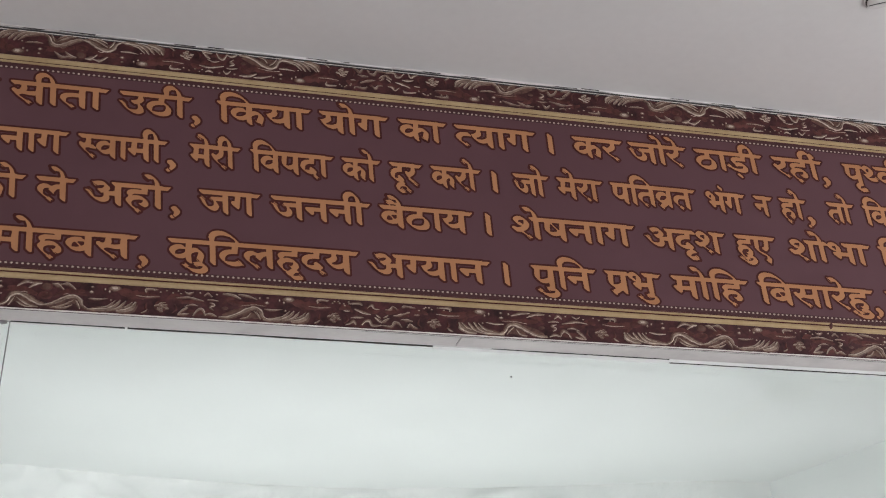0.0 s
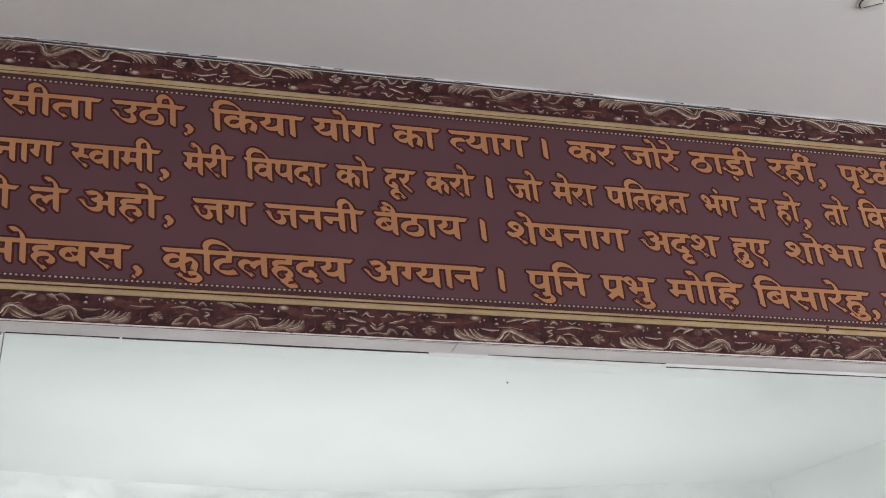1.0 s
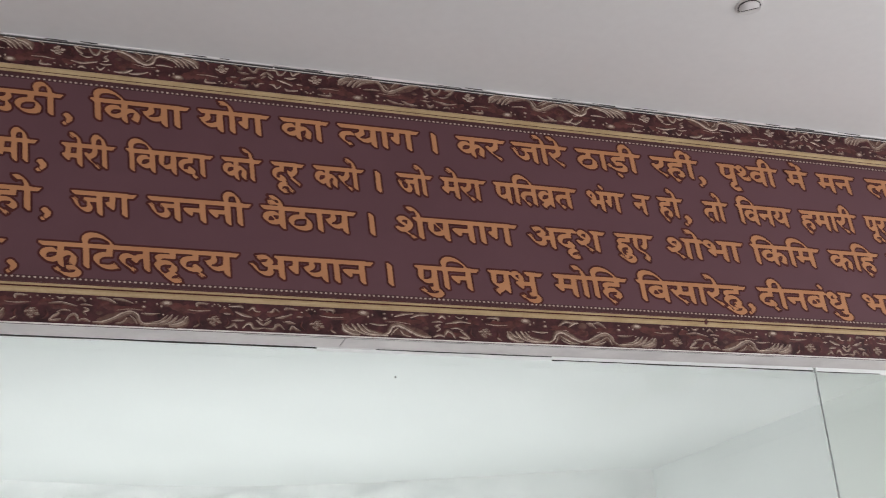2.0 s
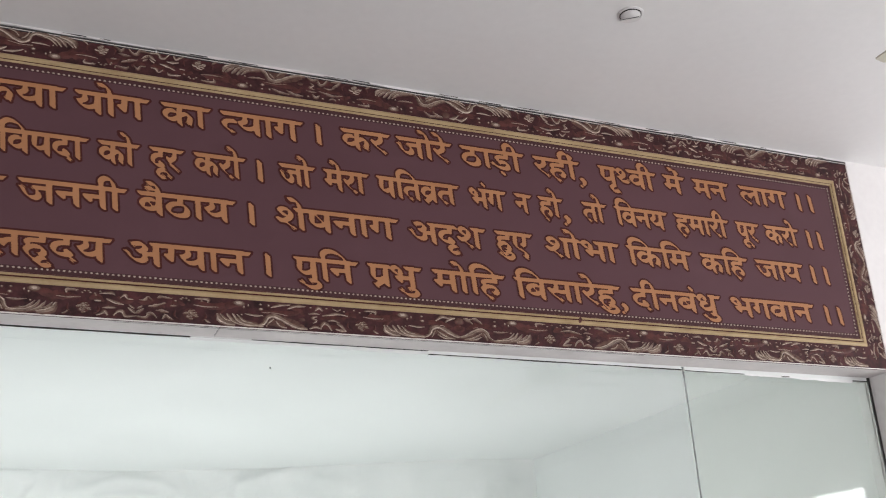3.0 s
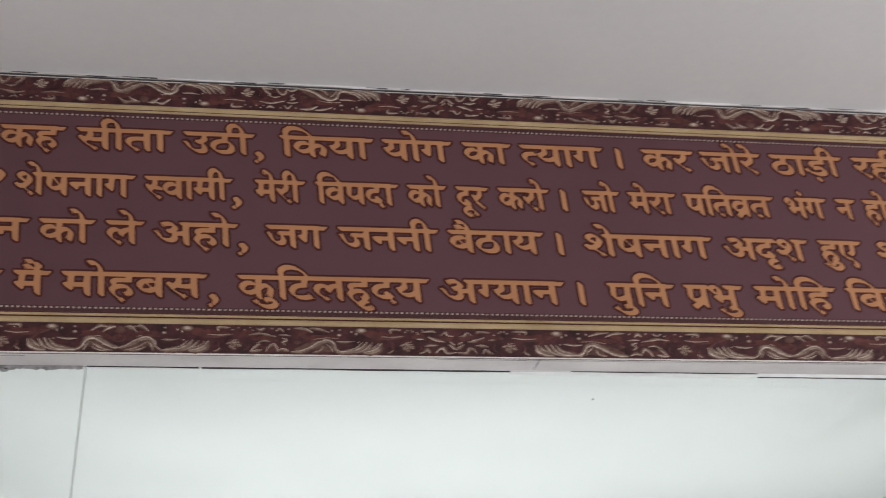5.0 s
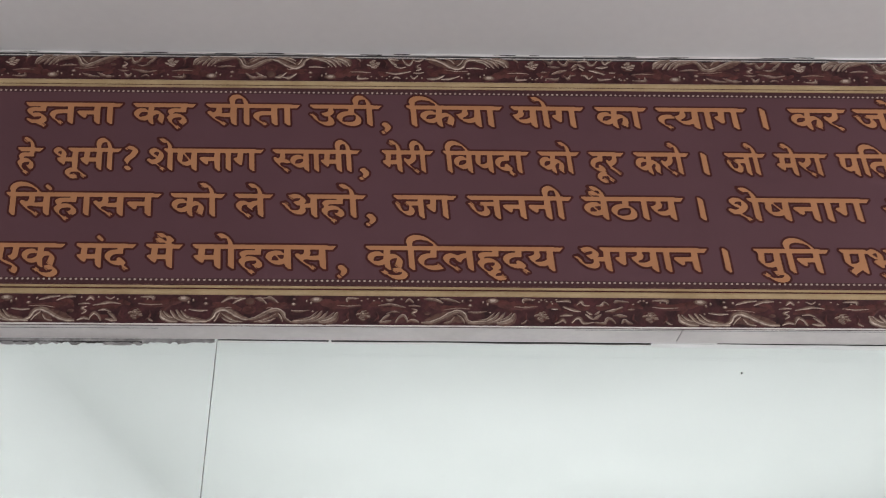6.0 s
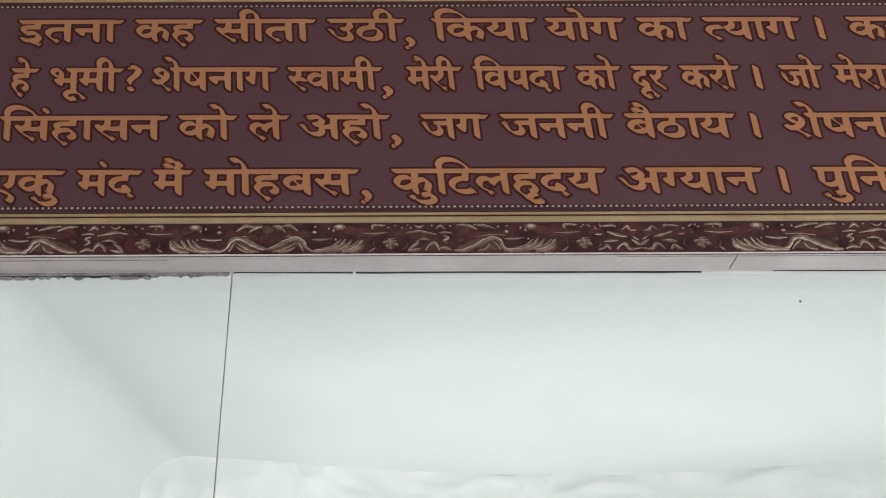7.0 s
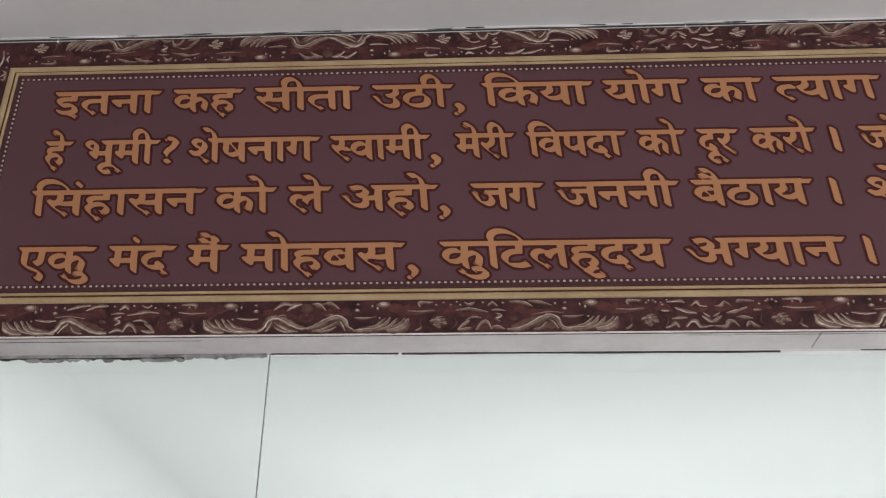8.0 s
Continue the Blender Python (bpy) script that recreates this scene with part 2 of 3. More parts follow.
def plaster_wall():
    """The rear wall of the cell: hand-laid plaster, bowed and full of trowel ridges."""
    bm = bmesh.new()
    nx, nz = 220, 110
    z0 = 0.9
    grid = []
    for j in range(nz + 1):
        row = []
        for i in range(nx + 1):
            x = cx0 + (cx1 - cx0) * i / nx
            z = z0 + (cz - z0) * j / nz
            bow = 1.86 + 0.38 * math.sin(math.pi * min(max((x - cx0) / 2.9, 0), 1)) ** 1.2
            p = Vector((x * 3.2, 0.0, z * 5.0))
            warp = noise.noise_vector(p * 0.8) * 0.9
            ridge = 1 - abs(noise.noise(p * 2.0 + warp)) * 2
            rough = noise.fractal(p * 2.4 + Vector((7, 0, 0)), 0.9, 2.1, 4)
            worn = min(1.0, max(0.12, (1.15 - x) / 0.6))        # smoother towards the far corner
            row.append(bm.verts.new((x, bow - worn * (0.017 * max(ridge, 0) ** 3 + 0.009 * rough), z)))
        grid.append(row)
    for a, b in zip(grid, grid[1:]):
        for i in range(nx):
            f = bm.faces.new((a[i], a[i + 1], b[i + 1], b[i]))
            f.smooth = True
    return bm


structure("cell_wall_north", plaster_wall(), PLASTER, "rough white hand-plastered rear wall of the cell", "wall")
structure("cell_wall_north_base", boxed(cx0, cx1, 1.83, 2.6, 0, 0.9), PLASTER, "rough white plastered base of the cell's rear wall", "wall")
structure("cell_wall_rear", boxed(cx0, cx1, 2.3, 2.6, 0.9, cz), PLASTER, "masonry behind the plaster", "wall")

# panes
PANES = ((OPEN[0] + 0.002, -0.88655), (-0.88545, 1.05745), (1.05855, OPEN[1] - 0.003))
for i, (a, b) in enumerate(PANES):
    pane = tagged(part("glass_pane", skewed(boxed(a, b, GLASS_Y, GLASS_Y + 0.008, 0.02, OPEN[2] - 0.001)), GREENGLASS if i == 2 else GLASS),
                  "clear green-tinted fixed glass pane under the lintel", "glass pane", "glass panes of the front", "structure")
    pane.visible_shadow = False
for x in (-0.886, 1.058):
    structure("pane_joint", skewed(boxed(x - 0.0006, x + 0.0006, GLASS_Y - 0.0008, GLASS_Y + 0.0045, 0.02, OPEN[2] - 0.002)), JOINTGREY,
              "thin grey silicone joint between two panes", "joint")


def ragged(xa, xb, y, z, high, low, step=0.006, seed=1, thick=0.0012):
    """A strip of sealant or grime with an uneven lower edge."""
    r = random.Random(seed)
    bm = bmesh.new()
    n = max(2, int((xb - xa) / step))
    rows, drop = [], low
    for i in range(n + 1):
        drop = min(high, max(low, drop + r.uniform(-1, 1) * (high - low) * 0.5))
        x = xa + (xb - xa) * i / n
        rows.append([bm.verts.new((x, yy, zz)) for yy, zz in ((y, z), (y - thick, z), (y - thick, z - drop), (y, z - drop))])
    for a, b in zip(rows, rows[1:]):
        for k in range(4):
            bm.faces.new((a[k], a[(k + 1) % 4], b[(k + 1) % 4], b[k]))
    bm.faces.new(rows[0][::-1])
    bm.faces.new(rows[-1])
    return bm


gz = OPEN[2] - 0.0005
gy = GLASS_Y - 0.0005
structure("sealant_grime", skewed(ragged(OPEN[0], -0.890, gy, gz, 0.013, 0.006, 0.004, 3)), GRIME, "grey smeared sealant along the pane's top edge", "sealant")
structure("sealant_grime", skewed(ragged(-1.46, -1.02, gy - 0.0014, gz - 0.006, 0.0045, 0.0008, 0.003, 8)), DARK, "dark flaking sealant along the pane's top edge", "sealant")
structure("sealant_gap", skewed(ragged(-0.884, -0.10, gy, gz, 0.0034, 0.0022, 0.03, 4)), DARK, "dark open gap above the pane", "gap")
structure("sealant_gap", skewed(ragged(0.02, 0.40, gy - 0.0022, gz, 0.0020, 0.0010, 0.03, 5)), DARK, "thin dark gap above the pane", "gap")
structure("sealant_gap", skewed(ragged(0.40, 1.05, gy - 0.0022, gz - 0.0072, 0.0030, 0.0016, 0.03, 15)), DARK, "thin dark gap above the pane", "gap")
structure("sealant_gap", skewed(ragged(1.06, 1.63, gy - 0.0022, gz - 0.0092, 0.0026, 0.0010, 0.03, 6)), DARK, "thin dark gap above the pane", "gap")
structure("sealant_bead", skewed(ragged(-0.10, 0.40, gy, gz - 0.0014, 0.0085, 0.006, 0.02, 7)), PLASTER, "pale sealant bead along the pane's top edge", "sealant")
structure("sealant_bead", skewed(ragged(0.40, 1.05, gy, gz, 0.0105, 0.0095, 0.02, 17, 0.0020)), PLASTER, "thick pale sealant bead along the pane's top edge", "sealant")
structure("sealant_bead", skewed(ragged(1.06, 1.63, gy, gz, 0.0120, 0.0105, 0.02, 18, 0.0020)), PLASTER, "thick pale sealant bead along the pane's top edge", "sealant")
structure("sealant_bead", skewed(ragged(1.235, 1.35, gy - 0.0024, gz - 0.0090, 0.008, 0.004, 0.008, 9)), CAULK, "white sealant bead along the pane's top edge", "sealant")
structure("sealant_bead", skewed(ragged(1.375, 1.58, gy - 0.0024, gz - 0.0090, 0.008, 0.004, 0.008, 10)), CAULK, "white sealant bead along the pane's top edge", "sealant")
structure("sealant_bead", skewed(boxed(-0.6845, -0.6795, gy - 0.002, gy, gz - 0.0052, gz, bevel=0.0008)), CAULK, "small white blob of sealant", "sealant")
structure("sealant_jamb", skewed(boxed(OPEN[1] - 0.006, OPEN[1] - 0.0005, GLASS_Y - 0.004, GLASS_Y - 0.0004, 0.02, gz)), DARK, "dark joint where the glass meets the jamb", "joint")
structure("soffit_scratch", ragged(-1.44, -0.98, 0.018, OPEN[2] - 0.001, 0.0012, 0.0004, 0.02, 12, 0.0016), GRIME, "dark scraped line along the lintel's underside", "scratch")
structure("soffit_scratch", ragged(-0.25, 0.9, 0.012, OPEN[2] - 0.001, 0.0008, 0.0003, 0.05, 13, 0.0010), GRIME, "dark scraped line along the lintel's underside", "scratch")
bm = bmesh.new()
dome(bm, 0, 0, 0.0018, 0.0018, 0.001)
dot = part("paint_speck", bm, DARK)
dot.matrix_basis = pose(0.0588, GLASS_Y + 0.0050, 2.1824)
tagged(dot, "tiny dark paint speck on the glass", "speck")

# tube light on the side wall of the cell
tube = tagged(new("tube_light"), "lit white batten tube light on the cell wall", "tube light")
tube.matrix_basis = pose(cx1 - 0.0005, 0.75, 1.888)
part("batten", boxed(-0.020, 0, -0.62, 0.62, -0.014, 0.014, bevel=0.003), PLASTIC, tube)
bm = bmesh.new()
lathe(bm, [(0.009, -0.58), (0.013, -0.575), (0.013, 0.575), (0.009, 0.58)], 14, pose(-0.036, 0, 0, 90))
part("tube", bm, GLOW, tube, "glowing white tube")
for s in (-1, 1):
    part("end_cap", boxed(-0.052, -0.018, s * 0.6 - 0.018, s * 0.6 + 0.018, -0.017, 0.017, bevel=0.003), PLASTIC, tube)

# unseen box added in the cell: fill light thrown up at the ceiling, end boards that shade the sides
trough = tagged(new("added_light_box"), "unseen white box added to light the cell ceiling", "light trough")
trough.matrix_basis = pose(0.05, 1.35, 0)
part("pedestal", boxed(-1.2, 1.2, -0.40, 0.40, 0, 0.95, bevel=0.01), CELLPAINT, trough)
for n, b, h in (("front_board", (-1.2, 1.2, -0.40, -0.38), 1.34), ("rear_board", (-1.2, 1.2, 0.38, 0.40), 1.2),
                ("shading_end_board", (-1.2, -1.18, -0.38, 0.38), 1.84), ("shading_end_board", (1.18, 1.20, -0.38, 0.38), 1.5)):
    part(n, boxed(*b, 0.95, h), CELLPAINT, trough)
# Added fill light, hidden in the box below the view.
area("cell_fill_light", (0.05, 1.35, 0.98), (0.05, 1.35001, 3), 2.2, 0.7, FILL_CELL, (0.985, 0.995, 1.0))

# ---------------------------------------------------------------- sign
sign = tagged(new("scripture_sign"), "long maroon printed sign with orange verses in an ornate gold-lined border", "sign")
sx0, sx1, sz0, sz1 = SIGN
FY = 0.0                                # the field's plane
part("board", boxed(sx0, sx1, 0.0002, 0.0038, sz0, sz1, bevel=0.0004), FIELD, sign)
BORDER, GOLD_OUT, GOLD_IN, BEADS = 0.0035, 0.0575, 0.0785, 0.0868   # distances from the sign's edge


def upper(d):
    """The height of a line at a distance from the top edge: the top border is printed a little deeper."""
    return sz1 - d - 0.0032 * min(1.0, d / 0.05) * (1 if d < 0.07 else 0.7)


def mitred(side, d0, d1, y):
    """The four corners of one side's strip between two distances from the sign's edge."""
    q = {"bottom": ((sx0 + d0, sz0 + d0), (sx1 - d0, sz0 + d0), (sx1 - d1, sz0 + d1), (sx0 + d1, sz0 + d1)),
         "top": ((sx1 - d0, upper(d0)), (sx0 + d0, upper(d0)), (sx0 + d1, upper(d1)), (sx1 - d1, upper(d1))),
         "left": ((sx0 + d0, upper(d0)), (sx0 + d0, sz0 + d0), (sx0 + d1, sz0 + d1), (sx0 + d1, upper(d1))),
         "right": ((sx1 - d0, sz0 + d0), (sx1 - d0, upper(d0)), (sx1 - d1, upper(d1)), (sx1 - d1, sz0 + d1))}[side]
    return [Vector((x, y, z)) for x, z in q]


def strip(side, profile):
    """A moulding along one side: profile rows of (distance from the edge, height)."""
    bm = bmesh.new()
    rows = []
    for d, h in profile:
        a, b = mitred(side, d, d, -h)[:2]
        rows.append([bm.verts.new(a.lerp(b, k / 24)) for k in range(25)])
    for a, b in zip(rows, rows[1:]):
        for k in range(24):
            bm.faces.new((a[k], a[k + 1], b[k + 1], b[k]))
    return bm


SIDES = ("bottom", "top", "left", "right")
borders = {}
for s in SIDES:
    borders[s] = part("border_panel", strip(s, [(BORDER, -0.0002), (BORDER + 0.0006, 0.0006), (0.03, 0.0012), (GOLD_OUT - 0.0006, 0.0006), (GOLD_OUT, -0.0002)]),
                      FRAMEBASE, sign, "dark maroon border with carved-look scrollwork")
    if s == "top":
        part("dark_edge", strip(s, [(0.0, -0.0002), (0.0003, 0.0012), (0.0036, 0.0012), (0.0038, 0.0006)]), DARK, sign, "thin black edge line")
        part("edge_strip", strip(s, [(0.0039, 0.0005), (0.0041, 0.0016), (0.0053, 0.0016), (0.0055, 0.0005)]), EDGE, sign, "thin pale edge strip")
        part("dark_line", strip(s, [(0.0056, 0.0006), (0.0058, 0.0014), (0.0076, 0.0014), (0.0078, 0.0006)]), DARK, sign, "thin black edge line")
    else:
        part("edge_strip", strip(s, [(0.0, -0.0002), (0.0004, 0.0008), (BORDER - 0.0008, 0.0008), (BORDER - 0.0006, -0.0002)]), EDGE, sign, "thin pale edge strip")
    mid = GOLD_OUT + 0.60 * (GOLD_IN - GOLD_OUT)
    for d0, d1 in ((GOLD_OUT + 0.0005, mid - 0.0011), (mid + 0.0011, GOLD_IN - 0.002)):
        w = d1 - d0
        part("gold_moulding", strip(s, [(d0, -0.0002), (d0 + w * 0.15, 0.0014), (d0 + w * 0.5, 0.0022), (d0 + w * 0.85, 0.0014), (d1, -0.0002)]), GOLD, sign, "pale gold line")
    part("groove", strip(s, [(mid - 0.0011, 0.0003), (mid + 0.0011, 0.0003)]), OUTLINE, sign)
    part("fine_line", strip(s, [(GOLD_IN - 0.0012, 0.0001), (GOLD_IN - 0.0008, 0.0008), (GOLD_IN, 0.0008), (GOLD_IN + 0.0004, 0.0001)]), RUSSET, sign)
    part("bead_backing", strip(s, [(GOLD_IN + 0.0004, 0.0002), (BEADS + 0.0034, 0.0002)]), BACKING, sign)
bm = bmesh.new()
nb = round((sx1 - sx0 - 2 * BEADS) / 0.0095)
mb = round((sz1 - sz0 - 2 * BEADS) / 0.0095)
for i in range(nb + 1):
    x = sx0 + BEADS + (sx1 - sx0 - 2 * BEADS) * i / nb
    for z in (sz0 + BEADS, upper(BEADS)):
        dome(bm, x, z, 0.0026, 0.0021, 0.0014, 8)
for j in range(1, mb):
    z = sz0 + BEADS + (sz1 - sz0 - 2 * BEADS) * j / mb
    for x in (sx0 + BEADS, sx1 - BEADS):
        dome(bm, x, z, 0.0021, 0.0026, 0.0014, 8)
tagged(part("beading", bm, BEAD, sign, "row of small cream beads round the field"), kind="stuff")


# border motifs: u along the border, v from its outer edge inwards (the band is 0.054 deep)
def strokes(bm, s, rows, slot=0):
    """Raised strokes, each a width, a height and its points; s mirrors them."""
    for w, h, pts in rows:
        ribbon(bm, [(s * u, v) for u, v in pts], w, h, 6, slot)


def motif_drop():
    bm = bmesh.new()
    for s in (-1, 1):
        strokes(bm, s, ((0.011, 0.0010, ((0.004, 0.006), (0.026, 0.012), (0.048, 0.018), (0.060, 0.008))),), 2)
        strokes(bm, s, ((0.012, 0.0011, ((0.014, 0.026), (0.036, 0.034), (0.066, 0.038))), (0.008, 0.0010, ((0.030, 0.027), (0.046, 0.033), (0.070, 0.031)))), 1)
        strokes(bm, s, (
            (0.0070, 0.0024, ((-0.004, 0.0080), (0.008, 0.0090), (0.020, 0.0145), (0.034, 0.0230), (0.047, 0.0270), (0.058, 0.0220), (0.064, 0.0100), (0.074, 0.0035))),
            (0.0034, 0.0020, ((0.010, 0.0030), (0.024, 0.0055), (0.037, 0.0120), (0.048, 0.0190))),
            (0.0028, 0.0018, ((0.020, 0.0025), (0.034, 0.0040), (0.047, 0.0110))),
            (0.0032, 0.0020, ((0.051, 0.0200), (0.056, 0.0120), (0.060, 0.0030))),
            (0.0046, 0.0020, ((0.008, 0.0490), (0.019, 0.0470), (0.030, 0.0380))),
            (0.0040, 0.0020, ((0.022, 0.0480), (0.036, 0.0500), (0.050, 0.0400))),
            (0.0022, 0.0014, ((0.030, 0.0290), (0.036, 0.0310), (0.042, 0.0300)))))
    dome(bm, 0, 0.042, 0.0105, 0.0085, 0.0024, 12, 2, 1)
    dome(bm, 0, 0.043, 0.0048, 0.0034, 0.0027, 10, 2)
    dome(bm, 0, 0.026, 0.015, 0.009, 0.0012, 12, 1)
    dome(bm, 0.001, 0.031, 0.0030, 0.0016, 0.0019, 8, 2)
    return bm


def motif_fan(s=1):
    bm = bmesh.new()
    strokes(bm, s, ((0.014, 0.0013, ((0.000, 0.045), (0.020, 0.040), (0.044, 0.036), (0.076, 0.037))),
                    (0.010, 0.0012, ((0.020, 0.036), (0.032, 0.026), (0.040, 0.016)))), 1)
    strokes(bm, s, ((0.012, 0.0010, ((-0.036, 0.006), (-0.012, 0.007), (0.004, 0.018))), (0.010, 0.0010, ((0.006, 0.006), (0.022, 0.009), (0.034, 0.022)))), 2)
    strokes(bm, s, (
        (0.0058, 0.0024, ((-0.046, 0.0035), (-0.030, 0.0045), (-0.012, 0.0060), (0.001, 0.0130), (0.010, 0.0250))),
        (0.0036, 0.0022, ((-0.026, 0.0080), (-0.010, 0.0120), (0.002, 0.0240))),
        (0.0044, 0.0022, ((-0.012, 0.0030), (0.006, 0.0080), (0.014, 0.0160), (0.020, 0.0240))),
        (0.0078, 0.0026, ((0.005, 0.0030), (0.021, 0.0060), (0.032, 0.0120), (0.037, 0.0230))),
        (0.0034, 0.0022, ((0.012, 0.0090), (0.023, 0.0140), (0.032, 0.0230))),
        (0.0024, 0.0016, ((0.048, 0.0030), (0.054, 0.0060), (0.058, 0.0100))),
        (0.0032, 0.0020, ((-0.045, 0.0250), (-0.030, 0.0240), (-0.012, 0.0265))),
        (0.0034, 0.0020, ((0.054, 0.0430), (0.053, 0.0490), (0.060, 0.0505), (0.074, 0.0500))),
        (0.0028, 0.0018, ((0.036, 0.0360), (0.056, 0.0350), (0.078, 0.0370)))))
    dome(bm, s * -0.001, 0.0465, 0.0125, 0.0062, 0.0030, 12, 0, 2)
    for u, v, ru, rv in ((-0.041, 0.0375, 0.0050, 0.0036), (-0.010, 0.0400, 0.0026, 0.0036), (-0.018, 0.0440, 0.0022, 0.0034),
                         (-0.006, 0.0240, 0.0024, 0.0024), (-0.040, 0.0475, 0.0034, 0.0024)):
        dome(bm, s * u, v, ru, rv, 0.0019, 8, 0, 2)
    return bm


def motif_rosette():
    bm = bmesh.new()
    r = random.Random(21)
    dome(bm, 0, 0.019, 0.014, 0.012, 0.0012, 14, 1)
    dome(bm, 0, 0.0175, 0.0105, 0.0085, 0.0016, 12, 2)
    for k in range(15):
        a = 2 * math.pi * k / 15 * 2.4 + r.uniform(-0.3, 0.3)
        q = r.uniform(0.004, 0.0125)
        cx, cz, t = q * math.cos(a), 0.0175 + q * 0.75 * math.sin(a), r.uniform(-0.5, 0.7)
        du, dv = 0.0036 * math.cos(t), 0.0030 * math.sin(t)
        ribbon(bm, [(cx - du, cz - dv), (cx, cz + r.uniform(0, 0.0012)), (cx + du, cz + dv)], r.uniform(0.0020, 0.0036), 0.0024, 3)
    dome(bm, 0.0005, 0.019, 0.0048, 0.0040, 0.0032, 10, 0, 3)
    for u, v in ((-0.014, 0.049), (-0.003, 0.0455), (0.008, 0.0495), (0.019, 0.0455), (0.028, 0.050)):
        dome(bm, u, v, 0.0026, 0.0020, 0.0017, 8, 0, 2)
    for s in (-1, 1):
        strokes(bm, s, ((0.011, 0.0009, ((0.010, 0.035), (0.024, 0.039), (0.036, 0.030))), (0.0034, 0.0014, ((0.020, 0.006), (0.027, 0.014), (0.025, 0.024)))), 1)
    return bm


def motif_flecks(s=1):
    bm = bmesh.new()
    strokes(bm, s, ((0.010, 0.0010, ((-0.034, 0.028), (-0.010, 0.030), (0.014, 0.026))), (0.010, 0.0010, ((-0.020, 0.012), (0.0, 0.010), (0.026, 0.012)))), 1)
    strokes(bm, s, (
        (0.0040, 0.0022, ((-0.035, 0.004), (-0.027, 0.013), (-0.018, 0.019))),
        (0.0038, 0.0020, ((-0.036, 0.004), (-0.025, 0.005), (-0.015, 0.007))),
        (0.0042, 0.0022, ((-0.008, 0.003), (-0.002, 0.013), (0.006, 0.018), (0.011, 0.012), (0.014, 0.004))),
        (0.0042, 0.0022, ((0.013, 0.006), (0.023, 0.009), (0.034, 0.004))),
        (0.0040, 0.0022, ((0.020, 0.031), (0.029, 0.027), (0.021, 0.022), (0.028, 0.016))),
        (0.0036, 0.0020, ((-0.039, 0.036), (-0.020, 0.039), (-0.004, 0.036), (0.010, 0.033))),
        (0.0030, 0.0018, ((-0.024, 0.020), (-0.012, 0.025), (0.000, 0.023))),
        (0.0034, 0.0020, ((0.009, 0.043), (0.016, 0.049), (0.024, 0.042))),
        (0.0026, 0.0018, ((0.015, 0.036), (0.024, 0.037), (0.036, 0.035))),
        (0.0030, 0.0018, ((-0.026, 0.050), (-0.019, 0.046), (-0.010, 0.050)))))
    for u, v in ((-0.032, 0.045), (0.002, 0.049), (0.032, 0.048)):
        dome(bm, s * u, v, 0.0028, 0.0022, 0.0017, 8, 0, 2)
    return bm


def motif_crest():
    bm = bmesh.new()
    for s in (-1, 1):
        strokes(bm, s, ((0.012, 0.0009, ((0.020, 0.029), (0.034, 0.029), (0.048, 0.030))), (0.010, 0.0009, ((0.004, 0.036), (0.016, 0.034), (0.030, 0.042)))), 1)
        strokes(bm, s, (
            (0.0040, 0.0022, ((0.000, 0.0070), (0.016, 0.0055), (0.022, 0.0140), (0.029, 0.0135), (0.036, 0.0050))),
            (0.0036, 0.0022, ((0.045, 0.0045), (0.050, 0.0120), (0.056, 0.0075), (0.064, 0.0040))),
            (0.0038, 0.0020, ((0.033, 0.0205), (0.044, 0.0205), (0.055, 0.0185))),
            (0.0030, 0.0018, ((0.057, 0.0320), (0.068, 0.0325))),
            (0.0042, 0.0020, ((0.020, 0.0275), (0.034, 0.0305), (0.049, 0.0370))),
            (0.0032, 0.0020, ((0.005, 0.0390), (0.014, 0.0400), (0.019, 0.0465), (0.027, 0.0395))),
            (0.0034, 0.0020, ((0.035, 0.0450), (0.041, 0.0485), (0.060, 0.0465))),
            (0.0040, 0.0022, ((0.000, 0.0120), (0.005, 0.0165), (0.013, 0.0225))),
            (0.0030, 0.0020, ((0.002, 0.0215), (0.006, 0.0240), (0.011, 0.0280)))))
        for u, v in ((0.066, 0.0420), (0.075, 0.0465), (0.084, 0.0490)):
            dome(bm, s * u, v, 0.0028, 0.0022, 0.0017, 8, 0, 2)
    return bm


